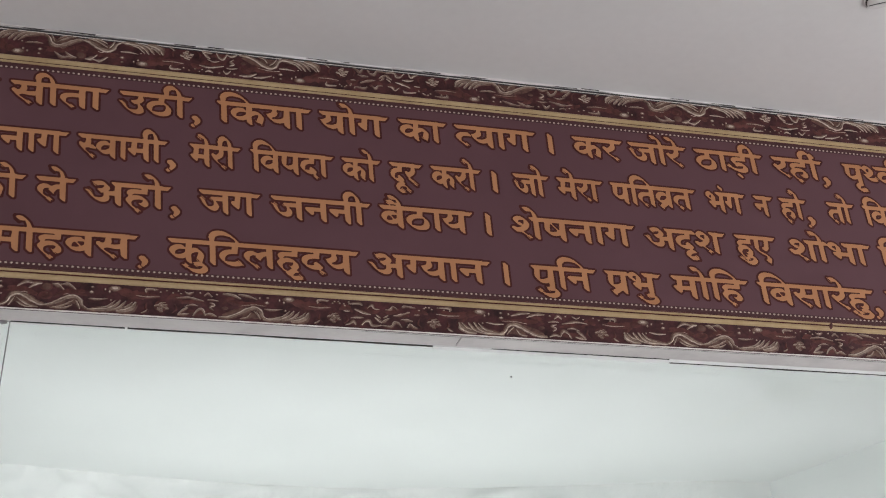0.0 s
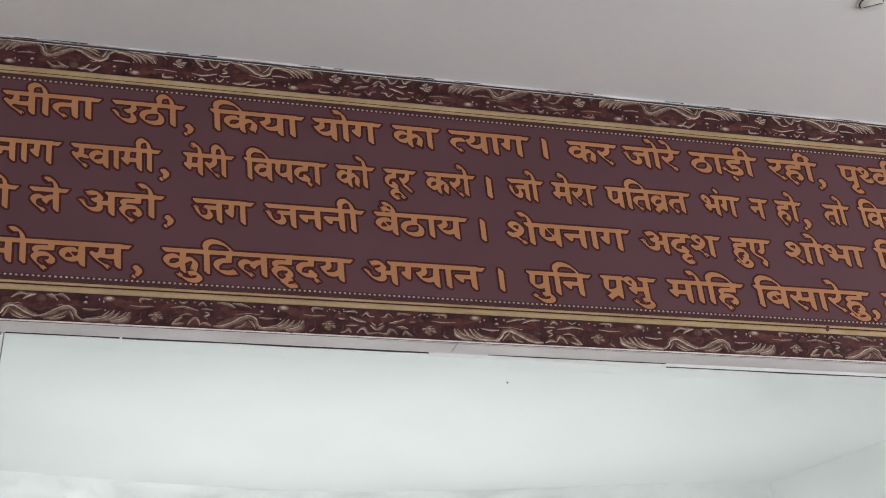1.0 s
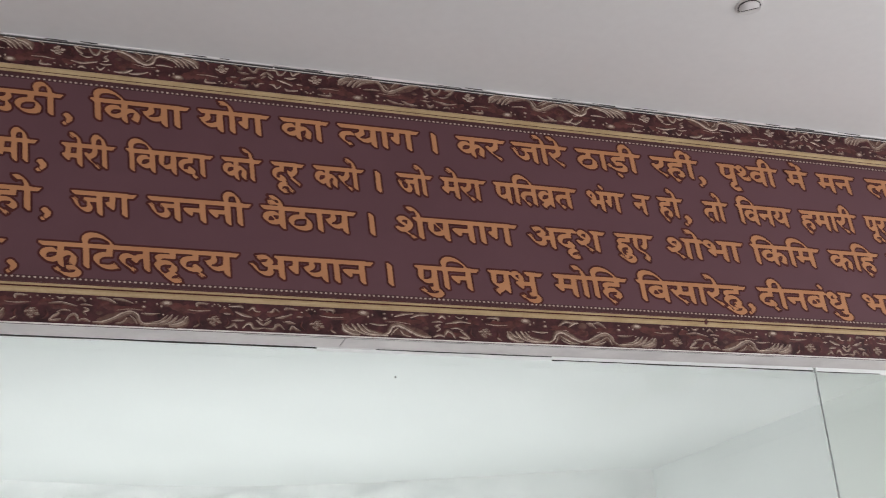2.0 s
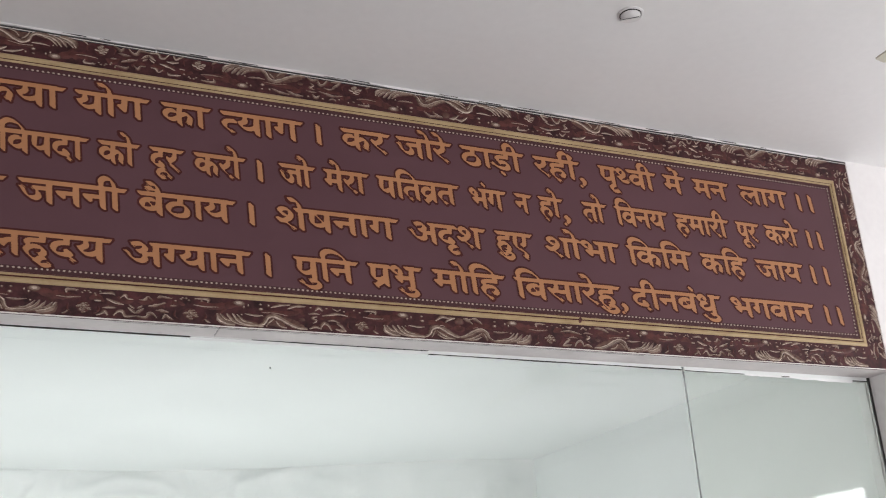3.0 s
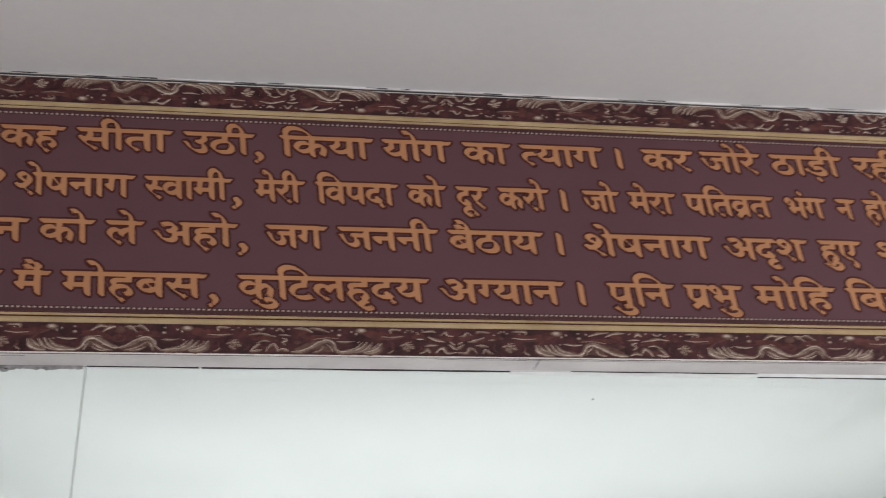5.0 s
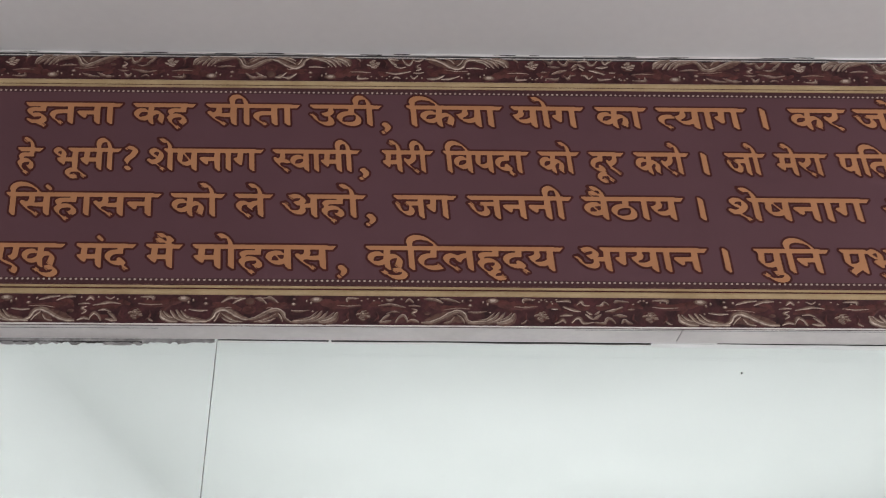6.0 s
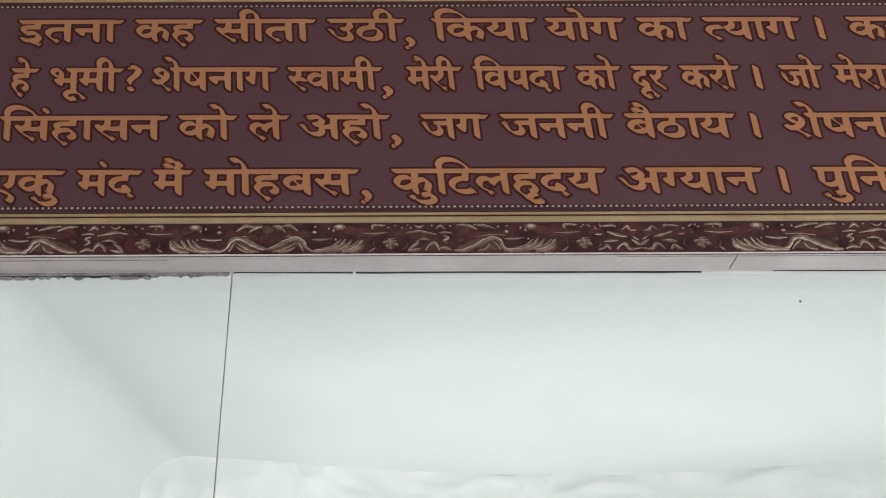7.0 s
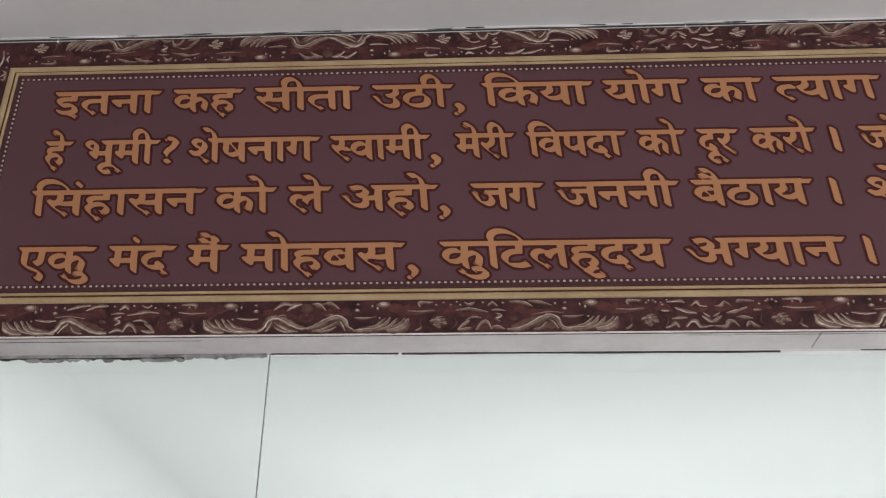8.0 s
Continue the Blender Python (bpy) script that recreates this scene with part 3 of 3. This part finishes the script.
def motif_leaf(s=1):
    bm = bmesh.new()
    strokes(bm, s, ((0.010, 0.0011, ((-0.044, 0.008), (-0.020, 0.017), (0.006, 0.025))), (0.012, 0.0010, ((-0.008, 0.005), (0.008, 0.012), (0.022, 0.008)))), 2)
    strokes(bm, s, ((0.013, 0.0012, ((-0.034, 0.036), (-0.006, 0.031), (0.036, 0.033))), (0.008, 0.0010, ((-0.044, 0.030), (-0.036, 0.040), (-0.020, 0.044)))), 1)
    strokes(bm, s, (
        (0.0066, 0.0024, ((-0.050, 0.0035), (-0.032, 0.0050), (-0.016, 0.0120), (0.000, 0.0215), (0.013, 0.0260), (0.024, 0.0210), (0.030, 0.0090), (0.042, 0.0030))),
        (0.0034, 0.0020, ((-0.012, 0.0030), (0.000, 0.0060), (0.008, 0.0150))),
        (0.0030, 0.0020, ((0.012, 0.0200), (0.020, 0.0130), (0.026, 0.0035))),
        (0.0022, 0.0016, ((-0.012, 0.0285), (0.012, 0.0320), (0.034, 0.0310))),
        (0.0040, 0.0019, ((-0.046, 0.0500), (-0.028, 0.0490), (-0.012, 0.0420))),
        (0.0034, 0.0019, ((-0.018, 0.0510), (0.000, 0.0490), (0.018, 0.0430)))))
    dome(bm, s * -0.040, 0.022, 0.0068, 0.0038, 0.0018, 8, 2)
    dome(bm, s * 0.022, 0.046, 0.0026, 0.0030, 0.0018, 8, 0, 2)
    return bm


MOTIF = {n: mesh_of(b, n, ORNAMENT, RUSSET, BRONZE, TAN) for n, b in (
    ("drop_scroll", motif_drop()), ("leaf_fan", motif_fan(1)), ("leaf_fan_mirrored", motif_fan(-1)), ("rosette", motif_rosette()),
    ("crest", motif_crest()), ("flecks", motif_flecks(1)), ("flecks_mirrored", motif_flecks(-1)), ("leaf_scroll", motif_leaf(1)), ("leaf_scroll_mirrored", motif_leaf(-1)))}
# half a repeat, from a crest to the next drop: motif and share of the way
HALF = (("rosette", 0.152), ("leaf_fan", 0.290), ("leaf_scroll", 0.4165), ("flecks", 0.562), ("rosette", 0.670), ("leaf_fan", 0.805))
STOPS = (-1.424, -0.819, -0.214, 0.440, 1.087, 1.62)     # crest, drop, crest, drop, crest, corner


def ornaments():
    run = []
    for i, (a, b) in enumerate(zip(STOPS, STOPS[1:])):
        run.append(("crest" if i % 2 == 0 else "drop_scroll", a, (b - a) / 0.605))
        for n, f in HALF:
            back = i % 2 == 1
            u = b - f * (b - a) if back else a + f * (b - a)
            name = n + "_mirrored" if not back and n + "_mirrored" in MOTIF else n
            run.append((name, u, (b - a) / 0.605))
    lo, hi = sx0 + 0.05, sx1 - 0.05
    for n, u, k in run:
        if lo < u < hi:
            for s, m in (("bottom", pose(u, -0.0007, sz0 + BORDER)), ("top", pose(u, -0.0007, sz1 - BORDER) @ Matrix.Diagonal((1, 1, -1, 1)))):
                placed(n.replace("_mirrored", "").replace("flecks", "acanthus"), MOTIF[n], borders[s], m @ Matrix.Diagonal((k, 1, 1.03 if s == "top" else 0.98, 1)))
    seq = ("flecks", "leaf_fan", "rosette", "drop_scroll", "rosette", "leaf_fan_mirrored", "flecks")
    for i, n in enumerate(seq):
        z = sz0 + 0.06 + (sz1 - sz0 - 0.12) * i / (len(seq) - 1)
        placed(n.replace("_mirrored", "").replace("flecks", "acanthus"), MOTIF[n], borders["right"], pose(sx1 - BORDER, -0.0007, z, 0, -90, 0) @ Matrix.Diagonal((0.9, 1, 0.98, 1)))
        placed(n.replace("_mirrored", "").replace("flecks", "acanthus"), MOTIF[n], borders["left"], pose(sx0 + BORDER, -0.0007, z, 0, 90, 0) @ Matrix.Diagonal((0.9, 1, 0.98, 1)))


ornaments()

# ---------------------------------------------------------------- the verses
# A half letter is written between brackets with the share of its width that is kept; < is the slanted stroke under a letter.
LINES = (
    (2.697, (("इतना", -1.287, -1.100), ("कह", -1.080, -0.959), ("सीता", -0.939, -0.758), ("उठी", -0.738, -0.600), ("िकया", -0.552, -0.366),
             ("योग", -0.349, -0.208), ("का", -0.186, -0.086), ("[त]याग", -0.068, 0.107), ("।", 0.134, 0.160), ("कर", 0.190, 0.302),
             ("जोरे", 0.316, 0.449), ("ठाड़ी", 0.469, 0.631), ("रहीं", 0.654, 0.778), ("पृ[थ]वी", 0.829, 0.993), ("में", 1.013, 1.077),
             ("मन", 1.101, 1.210), ("लाग", 1.242, 1.397), ("।", 1.427, 1.455), ("।", 1.466, 1.494))),
    (2.595, (("हे", -1.284, -1.236), ("भूमी", -1.216, -1.088), ("शेषनाग", -1.038, -0.820), ("[स]वामी", -0.803, -0.638), ("मेरी", -0.596, -0.499),
             ("िवपदा", -0.480, -0.317), ("को", -0.300, -0.222), ("दूर", -0.203, -0.137), ("करो", -0.118, -0.014), ("।", 0.009, 0.029),
             ("जो", 0.055, 0.132), ("मेरा", 0.150, 0.250), ("पितव<त", 0.268, 0.460), ("भंग", 0.485, 0.576), ("न", 0.597, 0.641),
             ("हो", 0.658, 0.722), ("तो", 0.773, 0.839), ("िवनय", 0.861, 1.010), ("हमारी", 1.031, 1.192), ("पूर", 1.214, 1.285),
             ("करो", 1.303, 1.412), ("।", 1.438, 1.462), ("।", 1.473, 1.497))),
    (2.498, (("िसंहासन", -1.288, -1.001), ("को", -0.984, -0.884), ("ले", -0.865, -0.795), ("अहो", -0.776, -0.623), ("जग", -0.571, -0.455),
             ("जननी", -0.435, -0.241), ("बैठाय", -0.222, -0.033), ("।", -0.007, 0.016), ("शेषनाग", 0.049, 0.313), ("अदृश", 0.338, 0.517),
             ("हुए", 0.540, 0.633), ("शोभा", 0.666, 0.861), ("िकिम", 0.881, 1.065), ("किह", 1.090, 1.231), ("जाय", 1.255, 1.404),
             ("।", 1.429, 1.459), ("।", 1.472, 1.502))),
    (2.393, (("एकु", -1.288, -1.162), ("मंद", -1.142, -1.034), ("मैं", -1.016, -0.950), ("मोहबस", -0.932, -0.673), ("कुिटलहृदय", -0.619, -0.262),
             ("अ[ग]यान", -0.240, 0.000), ("।", 0.027, 0.050), ("पुिन", 0.085, 0.221), ("प<भु", 0.241, 0.361), ("मोिह", 0.385, 0.556),
             ("िबसारेहु", 0.578, 0.849), ("दीनबंधु", 0.878, 1.130), ("भगवान", 1.160, 1.415), ("।", 1.450, 1.479), ("।", 1.491, 1.520))),
)
KEPT = {"त": 0.60, "थ": 0.66, "स": 0.64, "ग": 0.55}
HEAD = 0.622                       # the head line's height in the font
UP = 0.0714                        # metres to one unit of the font, upwards
OVER = 1.15                        # how much taller the signs above the head line are drawn

face = bpy.data.curves.new("lettering", "FONT")
face.resolution_u, face.fill_mode = 3, "FRONT"
pen = new("lettering", face)


def glyphs(text):
    """The flat shapes of a run of letters."""
    face.body = text
    graph = bpy.context.evaluated_depsgraph_get()
    graph.update()
    bm = bmesh.new()
    me = bpy.data.meshes.new_from_object(pen.evaluated_get(graph))
    bm.from_mesh(me)
    bpy.data.meshes.remove(me)
    return bm


def pieces_of(text):
    """Split a word into runs: (letters, share kept, slanted stroke)."""
    out, run, i = [], "", 0
    while i < len(text):
        if text[i] == "[":
            if run:
                out.append((run, 1.0, False))
            out.append((text[i + 1], KEPT[text[i + 1]], False))
            run, i = "", i + 3
        elif text[i] == "<":
            out.append((run, 1.0, True))
            run, i = "", i + 1
        else:
            run, i = run + text[i], i + 1
    if run:
        out.append((run, 1.0, False))
    return out


def shapes_of(text):
    """A whole word in font units, set run by run: corners, faces and width."""
    corners, faces, at = [], [], 0.0
    for run, kept, slant in pieces_of(text):
        bm = glyphs(run)
        lo, hi = min(v.co.x for v in bm.verts), max(v.co.x for v in bm.verts)
        if kept < 1:
            hi = lo + (hi - lo) * kept
            bmesh.ops.bisect_plane(bm, geom=[*bm.verts, *bm.edges, *bm.faces], plane_co=(hi, 0, 0), plane_no=(1, 0, 0), clear_outer=True)
        if slant:
            bm.faces.new([bm.verts.new((*p, 0)) for p in ((hi - 0.20, 0.21), (hi - 0.45, 0.02), (hi - 0.41, -0.04), (hi - 0.16, 0.13))])
        bmesh.ops.triangulate(bm, faces=bm.faces[:])
        bm.verts.index_update()
        base = len(corners)
        corners += [(v.co.x + at - lo, v.co.y) for v in bm.verts]
        faces += [[base + v.index for v in f.verts] for f in bm.faces]
        at += hi - lo
        bm.free()
    return np.array(corners), faces, at


CELLSIZE = 0.0004                  # the drawing grid of the letters
NIB = (0.0070, -0.0056)            # the broad pen's edge
THIN = (0.0018, 0.0013)            # how much of the font's own stroke is pared away on each side, at most
TIP = 0.0062                       # how far the head line overhangs the last stem
RIM = 0.0032                       # width of the dark outline


def grow(a, x, y):
    """The grid's shape swept along (x, y) cells, in doubling steps."""
    n = max(abs(x), abs(y))
    if n == 0:
        return a
    out, done = a, 0
    while done < n:
        k = min(max(done, 1), n - done)
        dx, dy = round(x * k / n), round(y * k / n)
        moved = np.zeros_like(out)
        h, w = out.shape
        moved[max(dy, 0):h + min(dy, 0), max(dx, 0):w + min(dx, 0)] = out[max(-dy, 0):h + min(-dy, 0), max(-dx, 0):w + min(-dx, 0)]
        out, done = out | moved, done + k
    return out


def fatten(a, rx, ry):
    """The shape grown by rx, ry cells to each side."""
    for x, y in ((rx, 0), (-rx, 0), (0, ry), (0, -ry)):
        a = grow(a, x, y)
    return a


def rounded(a, r):
    """The shape grown by r cells, with nearly round corners."""
    p, q = round(r * 0.55), round(r * 0.32)
    a = fatten(a, p, p)
    for x, y in ((q, q), (-q, -q), (q, -q), (-q, q)):
        a = grow(a, x, y)
    return a


def softened(a):
    f = a.astype(float)
    for _ in range(3):
        g = np.pad(f, 1)
        f = (g[:-2, 1:-1] + g[2:, 1:-1] + g[1:-1, :-2] + g[1:-1, 2:] + 2 * f) / 6
    return f


def contours(f):
    """Closed lines round the shape, by marching squares."""
    nxt = {}
    h, w = f.shape
    on = f > 0.5
    code = on[:-1, :-1] * 1 + on[:-1, 1:] * 2 + on[1:, 1:] * 4 + on[1:, :-1] * 8
    # edges of a cell: 0 lower, 1 right, 2 upper, 3 left
    table = {1: ((3, 0),), 2: ((0, 1),), 3: ((3, 1),), 4: ((1, 2),), 5: ((3, 0), (1, 2)), 6: ((0, 2),), 7: ((3, 2),), 8: ((2, 3),),
             9: ((2, 0),), 10: ((0, 1), (2, 3)), 11: ((2, 1),), 12: ((1, 3),), 13: ((1, 0),), 14: ((0, 3),)}
    for j, i in zip(*np.nonzero((code > 0) & (code < 15))):
        keys = ((j, i, 0), (j, i + 1, 1), (j + 1, i, 0), (j, i, 1))
        for a, b in table[int(code[j, i])]:
            nxt[keys[a]] = keys[b]
    loops = []
    while nxt:
        k = start = next(iter(nxt))
        loop = []
        while k in nxt:
            j, i, up = k
            v0, v1 = f[j, i], (f[j + 1, i] if up else f[j, i + 1])
            t = (0.5 - v0) / (v1 - v0)
            loop.append((i + (0 if up else t), j + (t if up else 0)))
            k = nxt.pop(k)
        if len(loop) > 8:
            loops.append(thinned(loop, 0.22))
    return loops


def thinned(loop, slack):
    """Leave out the points that lie on a straight run."""
    p = np.array(loop)
    far = int(np.argmax(((p - p[0]) ** 2).sum(1)))
    keep = {0, far}
    todo = [(0, far), (far, len(p))]
    while todo:
        a, b = todo.pop()
        if b - a < 2:
            continue
        q, r = p[a], p[b % len(p)]
        d = r - q
        n = math.hypot(*d) or 1.0
        off = np.abs(d[0] * (p[a + 1:b, 1] - q[1]) - d[1] * (p[a + 1:b, 0] - q[0])) / n
        k = int(np.argmax(off))
        if off[k] > slack:
            keep.add(a + 1 + k)
            todo += [(a, a + 1 + k), (a + 1 + k, b)]
    return [loop[k] for k in sorted(keep)]


plate = bpy.data.curves.new("lettering", "CURVE")
plate.dimensions, plate.fill_mode = "2D", "FRONT"
stencil = new("lettering", plate)


def inked(name, shape, ox, oz, y, mat, parent):
    """A flat printed shape on the sign: the grid's shape, cut out smoothly."""
    plate.splines.clear()
    for loop in contours(softened(shape)):
        sp = plate.splines.new("POLY")
        sp.points.add(len(loop) - 1)
        for p, (u, v) in zip(sp.points, loop):
            p.co = (u * CELLSIZE, v * CELLSIZE, 0, 1)
        sp.use_cyclic_u = True
    graph = bpy.context.evaluated_depsgraph_get()
    graph.update()
    me = bpy.data.meshes.new_from_object(stencil.evaluated_get(graph))
    me.transform(Matrix(((1, 0, 0, ox), (0, 0, -1, y), (0, 1, 0, oz), (0, 0, 0, 1))))
    me.materials.clear()
    me.materials.append(mat)
    me.name = name
    ob = new(name, me)
    ob.parent = parent
    return ob


def lettering(name, text, xa, xb, top, up=UP, foot=1.0, nib=NIB):
    """A printed word as a broad pen writes it, over a wider dark outline."""
    xy, faces, wide = shapes_of(text)
    kx = 0.085 if text == "।" else (xb - xa + 2 * THIN[0] - nib[0] - (0.003 + TIP) * foot) / wide
    flick = 0.0036 * foot * np.clip(0.16 - xy[:, 1], 0, 0.16) / 0.16
    tall = xy[:, 1] - HEAD
    px = xa - THIN[0] + xy[:, 0] * kx + flick
    pz = top + THIN[1] + np.where(tall > 0, tall * OVER, tall) * up
    ox, oz = px.min() - 0.02, pz.min() - 0.024
    w, h = int((px.max() - ox + 0.03) / CELLSIZE), int((pz.max() - oz + 0.02) / CELLSIZE)
    qx, qz = (px - ox) / CELLSIZE, (pz - oz) / CELLSIZE
    grid = np.zeros((h, w), bool)
    for f in faces:
        x, z = qx[f], qz[f]
        i0, i1, j0, j1 = int(x.min()), int(x.max()) + 2, int(z.min()), int(z.max()) + 2
        u, v = np.meshgrid(np.arange(i0, i1), np.arange(j0, j1))
        side = [(x[k - 2] - x[k]) * (v - z[k]) - (z[k - 2] - z[k]) * (u - x[k]) for k in range(3)]
        grid[j0:j1, i0:i1] |= ((side[0] >= 0) & (side[1] >= 0) & (side[2] >= 0)) | ((side[0] <= 0) & (side[1] <= 0) & (side[2] <= 0))
    pare = (min(THIN[0], 0.026 * kx), min(THIN[1], 0.022 * up))
    cells = [round(v / CELLSIZE) for v in (*pare, *nib)]
    lean = ~fatten(~grid, cells[0], cells[1])
    grid = lean | (grid & ~fatten(lean, cells[0] + 1, cells[1] + 1))     # strokes too thin to pare stay whole
    ink = grow(grid, cells[2], cells[3])
    if foot and text != "।":
        # the head line runs on past the last letter to a slanted tip
        deep = 0.08 * up - 2 * THIN[1] - nib[1]
        for j in range(int((top - deep - oz) / CELLSIZE) + 1, int((top - oz) / CELLSIZE) + 1):
            full = np.nonzero(ink[j])[0]
            end = int((xb + 0.0015 - 0.75 * (top - oz - j * CELLSIZE) - ox) / CELLSIZE)
            if len(full) and end > full[-1] > end - 40:
                ink[j, full[-1]:end] = True
    base = inked(name, rounded(ink, RIM / CELLSIZE), ox, oz, -0.0005, OUTLINE, sign)
    inked("letters" if name == "word" else "ink", ink, ox, oz, -0.0009, LETTER, base)
    return base


def word(text, xa, xb, top):
    return lettering("word", text, xa, xb, top)


def mark(text, x, top):
    """A comma or a question mark."""
    if text == "?":
        return lettering("punctuation", text, x + 0.003, x + 0.028, top, UP * 1.05, 0.0, (0.0036, -0.0030))
    return lettering("punctuation", text, x + 0.004, x + 0.022, top + 0.0109, 0.10, 0.0, (0.0036, -0.0030))


for top, words in LINES:
    for text, xa, xb in words:
        word(text, xa, xb, top)
for line, text, x in ((0, ",", -0.602), (1, ",", -0.640), (2, ",", -0.624), (3, ",", -0.672), (1, "?", -1.084),
                      (0, ",", 0.772), (1, ",", 0.718), (3, ",", 0.845)):
    mark(text, x, LINES[line][0])
bpy.data.objects.remove(pen)
bpy.data.objects.remove(stencil)

# torn plaster and tape along the sign's top edge
for i, (a, b) in enumerate(((-1.43, -1.20), (-1.12, -0.72), (-0.60, -0.30), (-0.20, 0.18), (0.24, 0.60), (0.70, 1.10), (1.14, 1.60))):
    structure("edge_plaster", ragged(a, b, 0.004, CEIL - 0.0005, 0.0055, 0.0015, 0.02, 30 + i, 0.003), SOFFIT if i % 2 else WALL,
              "uneven white filler between sign and ceiling", "filler")
structure("edge_shadow_gap", ragged(sx0, sx1, 0.0035, sz1 + 0.0028, 0.0030, 0.0016, 0.02, 44, 0.0022), GRIME, "dark gap above the sign's top edge", "gap")

rnd = random.Random(77)
for i in range(22):
    a = sx0 + 0.03 + (sx1 - sx0 - 0.1) * (i + rnd.random() * 0.8) / 22
    structure("edge_crack", ragged(a, a + rnd.uniform(0.015, 0.07), 0.0012, CEIL - 0.001 - rnd.uniform(0, 0.0025), 0.0026, 0.0008, 0.004, 50 + i, 0.0006), DARK,
              "short dark crack in the filler above the sign", "crack")
bm = bmesh.new()
dome(bm, 0, 0, 0.0042, 0.0075, 0.0006, 9)
placed("rust_stain", mesh_of(bm, "rust_stain", RUSSET), sign, pose(0.735, -0.0022, 2.3045, 0, 20, 0))
bm = bmesh.new()
ribbon(bm, [(0, -0.003), (0.0006, 0), (0, 0.004)], 0.0012, 0.0008)
for x in (-0.200, -1.305):
    placed("paint_nick", mesh_of(bm.copy(), "paint_nick", CAULK, CAULK, CAULK, CAULK), sign, pose(x, -0.0014, 2.809))
bm.free()

# ---------------------------------------------------------------- ceiling fixtures
lamp = tagged(new("ceiling_fixture"), "small round white plastic ceiling fixture", "ceiling fixture")
lamp.matrix_basis = pose(0.672, -0.415, CEIL, 0, 0, -37)
part("base_ring", lathe(bmesh.new(), [(0.027, 0.0), (0.027, -0.0014), (0.0258, -0.002), (0.0225, -0.002)]), PLASTIC, lamp)
# Dark-coloured ring stands in for the shadow at the fixture's base.
part("shade_ring", lathe(bmesh.new(), [(0.0222, -0.0018), (0.0222, -0.0034), (0.0205, -0.0034)]), DARK, lamp, "dark ring in place of the shadow at the base")
part("body", lathe(bmesh.new(), [(0.0203, -0.0032), (0.0203, -0.0044), (0.0196, -0.0050)]), PLASTIC, lamp)
part("slit", boxed(-0.0165, 0.0165, 0.0062, 0.0074, -0.0056, -0.0048), DARK, lamp, "dark slit across the face")
bm = bmesh.new()
rim = [(0.021 * math.cos(a), 0.0075 + 0.0125 * math.sin(a)) for a in (math.pi * k / 14 for k in range(15))]
top_row, low_row = ([bm.verts.new((k * x, 0.0075 + k * (y - 0.0075), z)) for x, y in rim] for k, z in ((1.0, -0.0048), (0.94, -0.0082)))
for i in range(14):
    bm.faces.new((top_row[i], top_row[i + 1], low_row[i + 1], low_row[i]))
bm.faces.new(low_row[::-1])
bm.faces.new((top_row[0], low_row[0], low_row[-1], top_row[-1]))
bmesh.ops.recalc_face_normals(bm, faces=bm.faces[:])
part("lip", bm, PLASTIC, lamp)


def ceiling_fan(x, y, z, turn):
    fan = tagged(new("ceiling_fan"), "cream ceiling fan at rest with three blades", "ceiling fan")
    fan.matrix_basis = pose(x, y, 0)
    part("rod", lathe(bmesh.new(), [(0.011, CEIL - 0.02), (0.011, z + 0.04)], 14), STEEL, fan)
    part("canopy", lathe(bmesh.new(), [(0.055, CEIL), (0.055, CEIL - 0.03), (0.02, CEIL - 0.075)], 24), CREAMMETAL, fan)
    part("motor", lathe(bmesh.new(), [(0.03, z + 0.06), (0.085, z + 0.045), (0.10, z + 0.01), (0.085, z - 0.03), (0.04, z - 0.045)], 28), CREAMMETAL, fan)
    bm = bmesh.new()
    tips = ((0.17, -0.035), (0.24, -0.050), (0.45, -0.058), (0.56, -0.056), (0.585, -0.052), (0.60, -0.042), (0.595, -0.034),
            (0.53, 0.045), (0.42, 0.056), (0.24, 0.050), (0.17, 0.035))
    lower = [bm.verts.new((u, v, z + v * 0.16)) for u, v in tips]
    upper = [bm.verts.new((u, v, z + v * 0.16 + 0.003)) for u, v in tips]
    bm.faces.new(lower[::-1])
    bm.faces.new(upper)
    for i in range(len(tips)):
        j = (i + 1) % len(tips)
        bm.faces.new((lower[i], lower[j], upper[j], upper[i]))
    blade = mesh_of(bm, "blade", CREAMMETAL)
    arm = mesh_of(boxed(0.08, 0.20, -0.015, 0.015, z - 0.004, z - 0.0005), "arm", STEEL)
    for k in range(3):
        b = placed("blade", blade, fan, pose(0, 0, 0, 0, 0, turn + 120 * k))
        placed("arm", arm, b, Matrix())


ceiling_fan(1.407, -1.090, 2.55, 153.4)
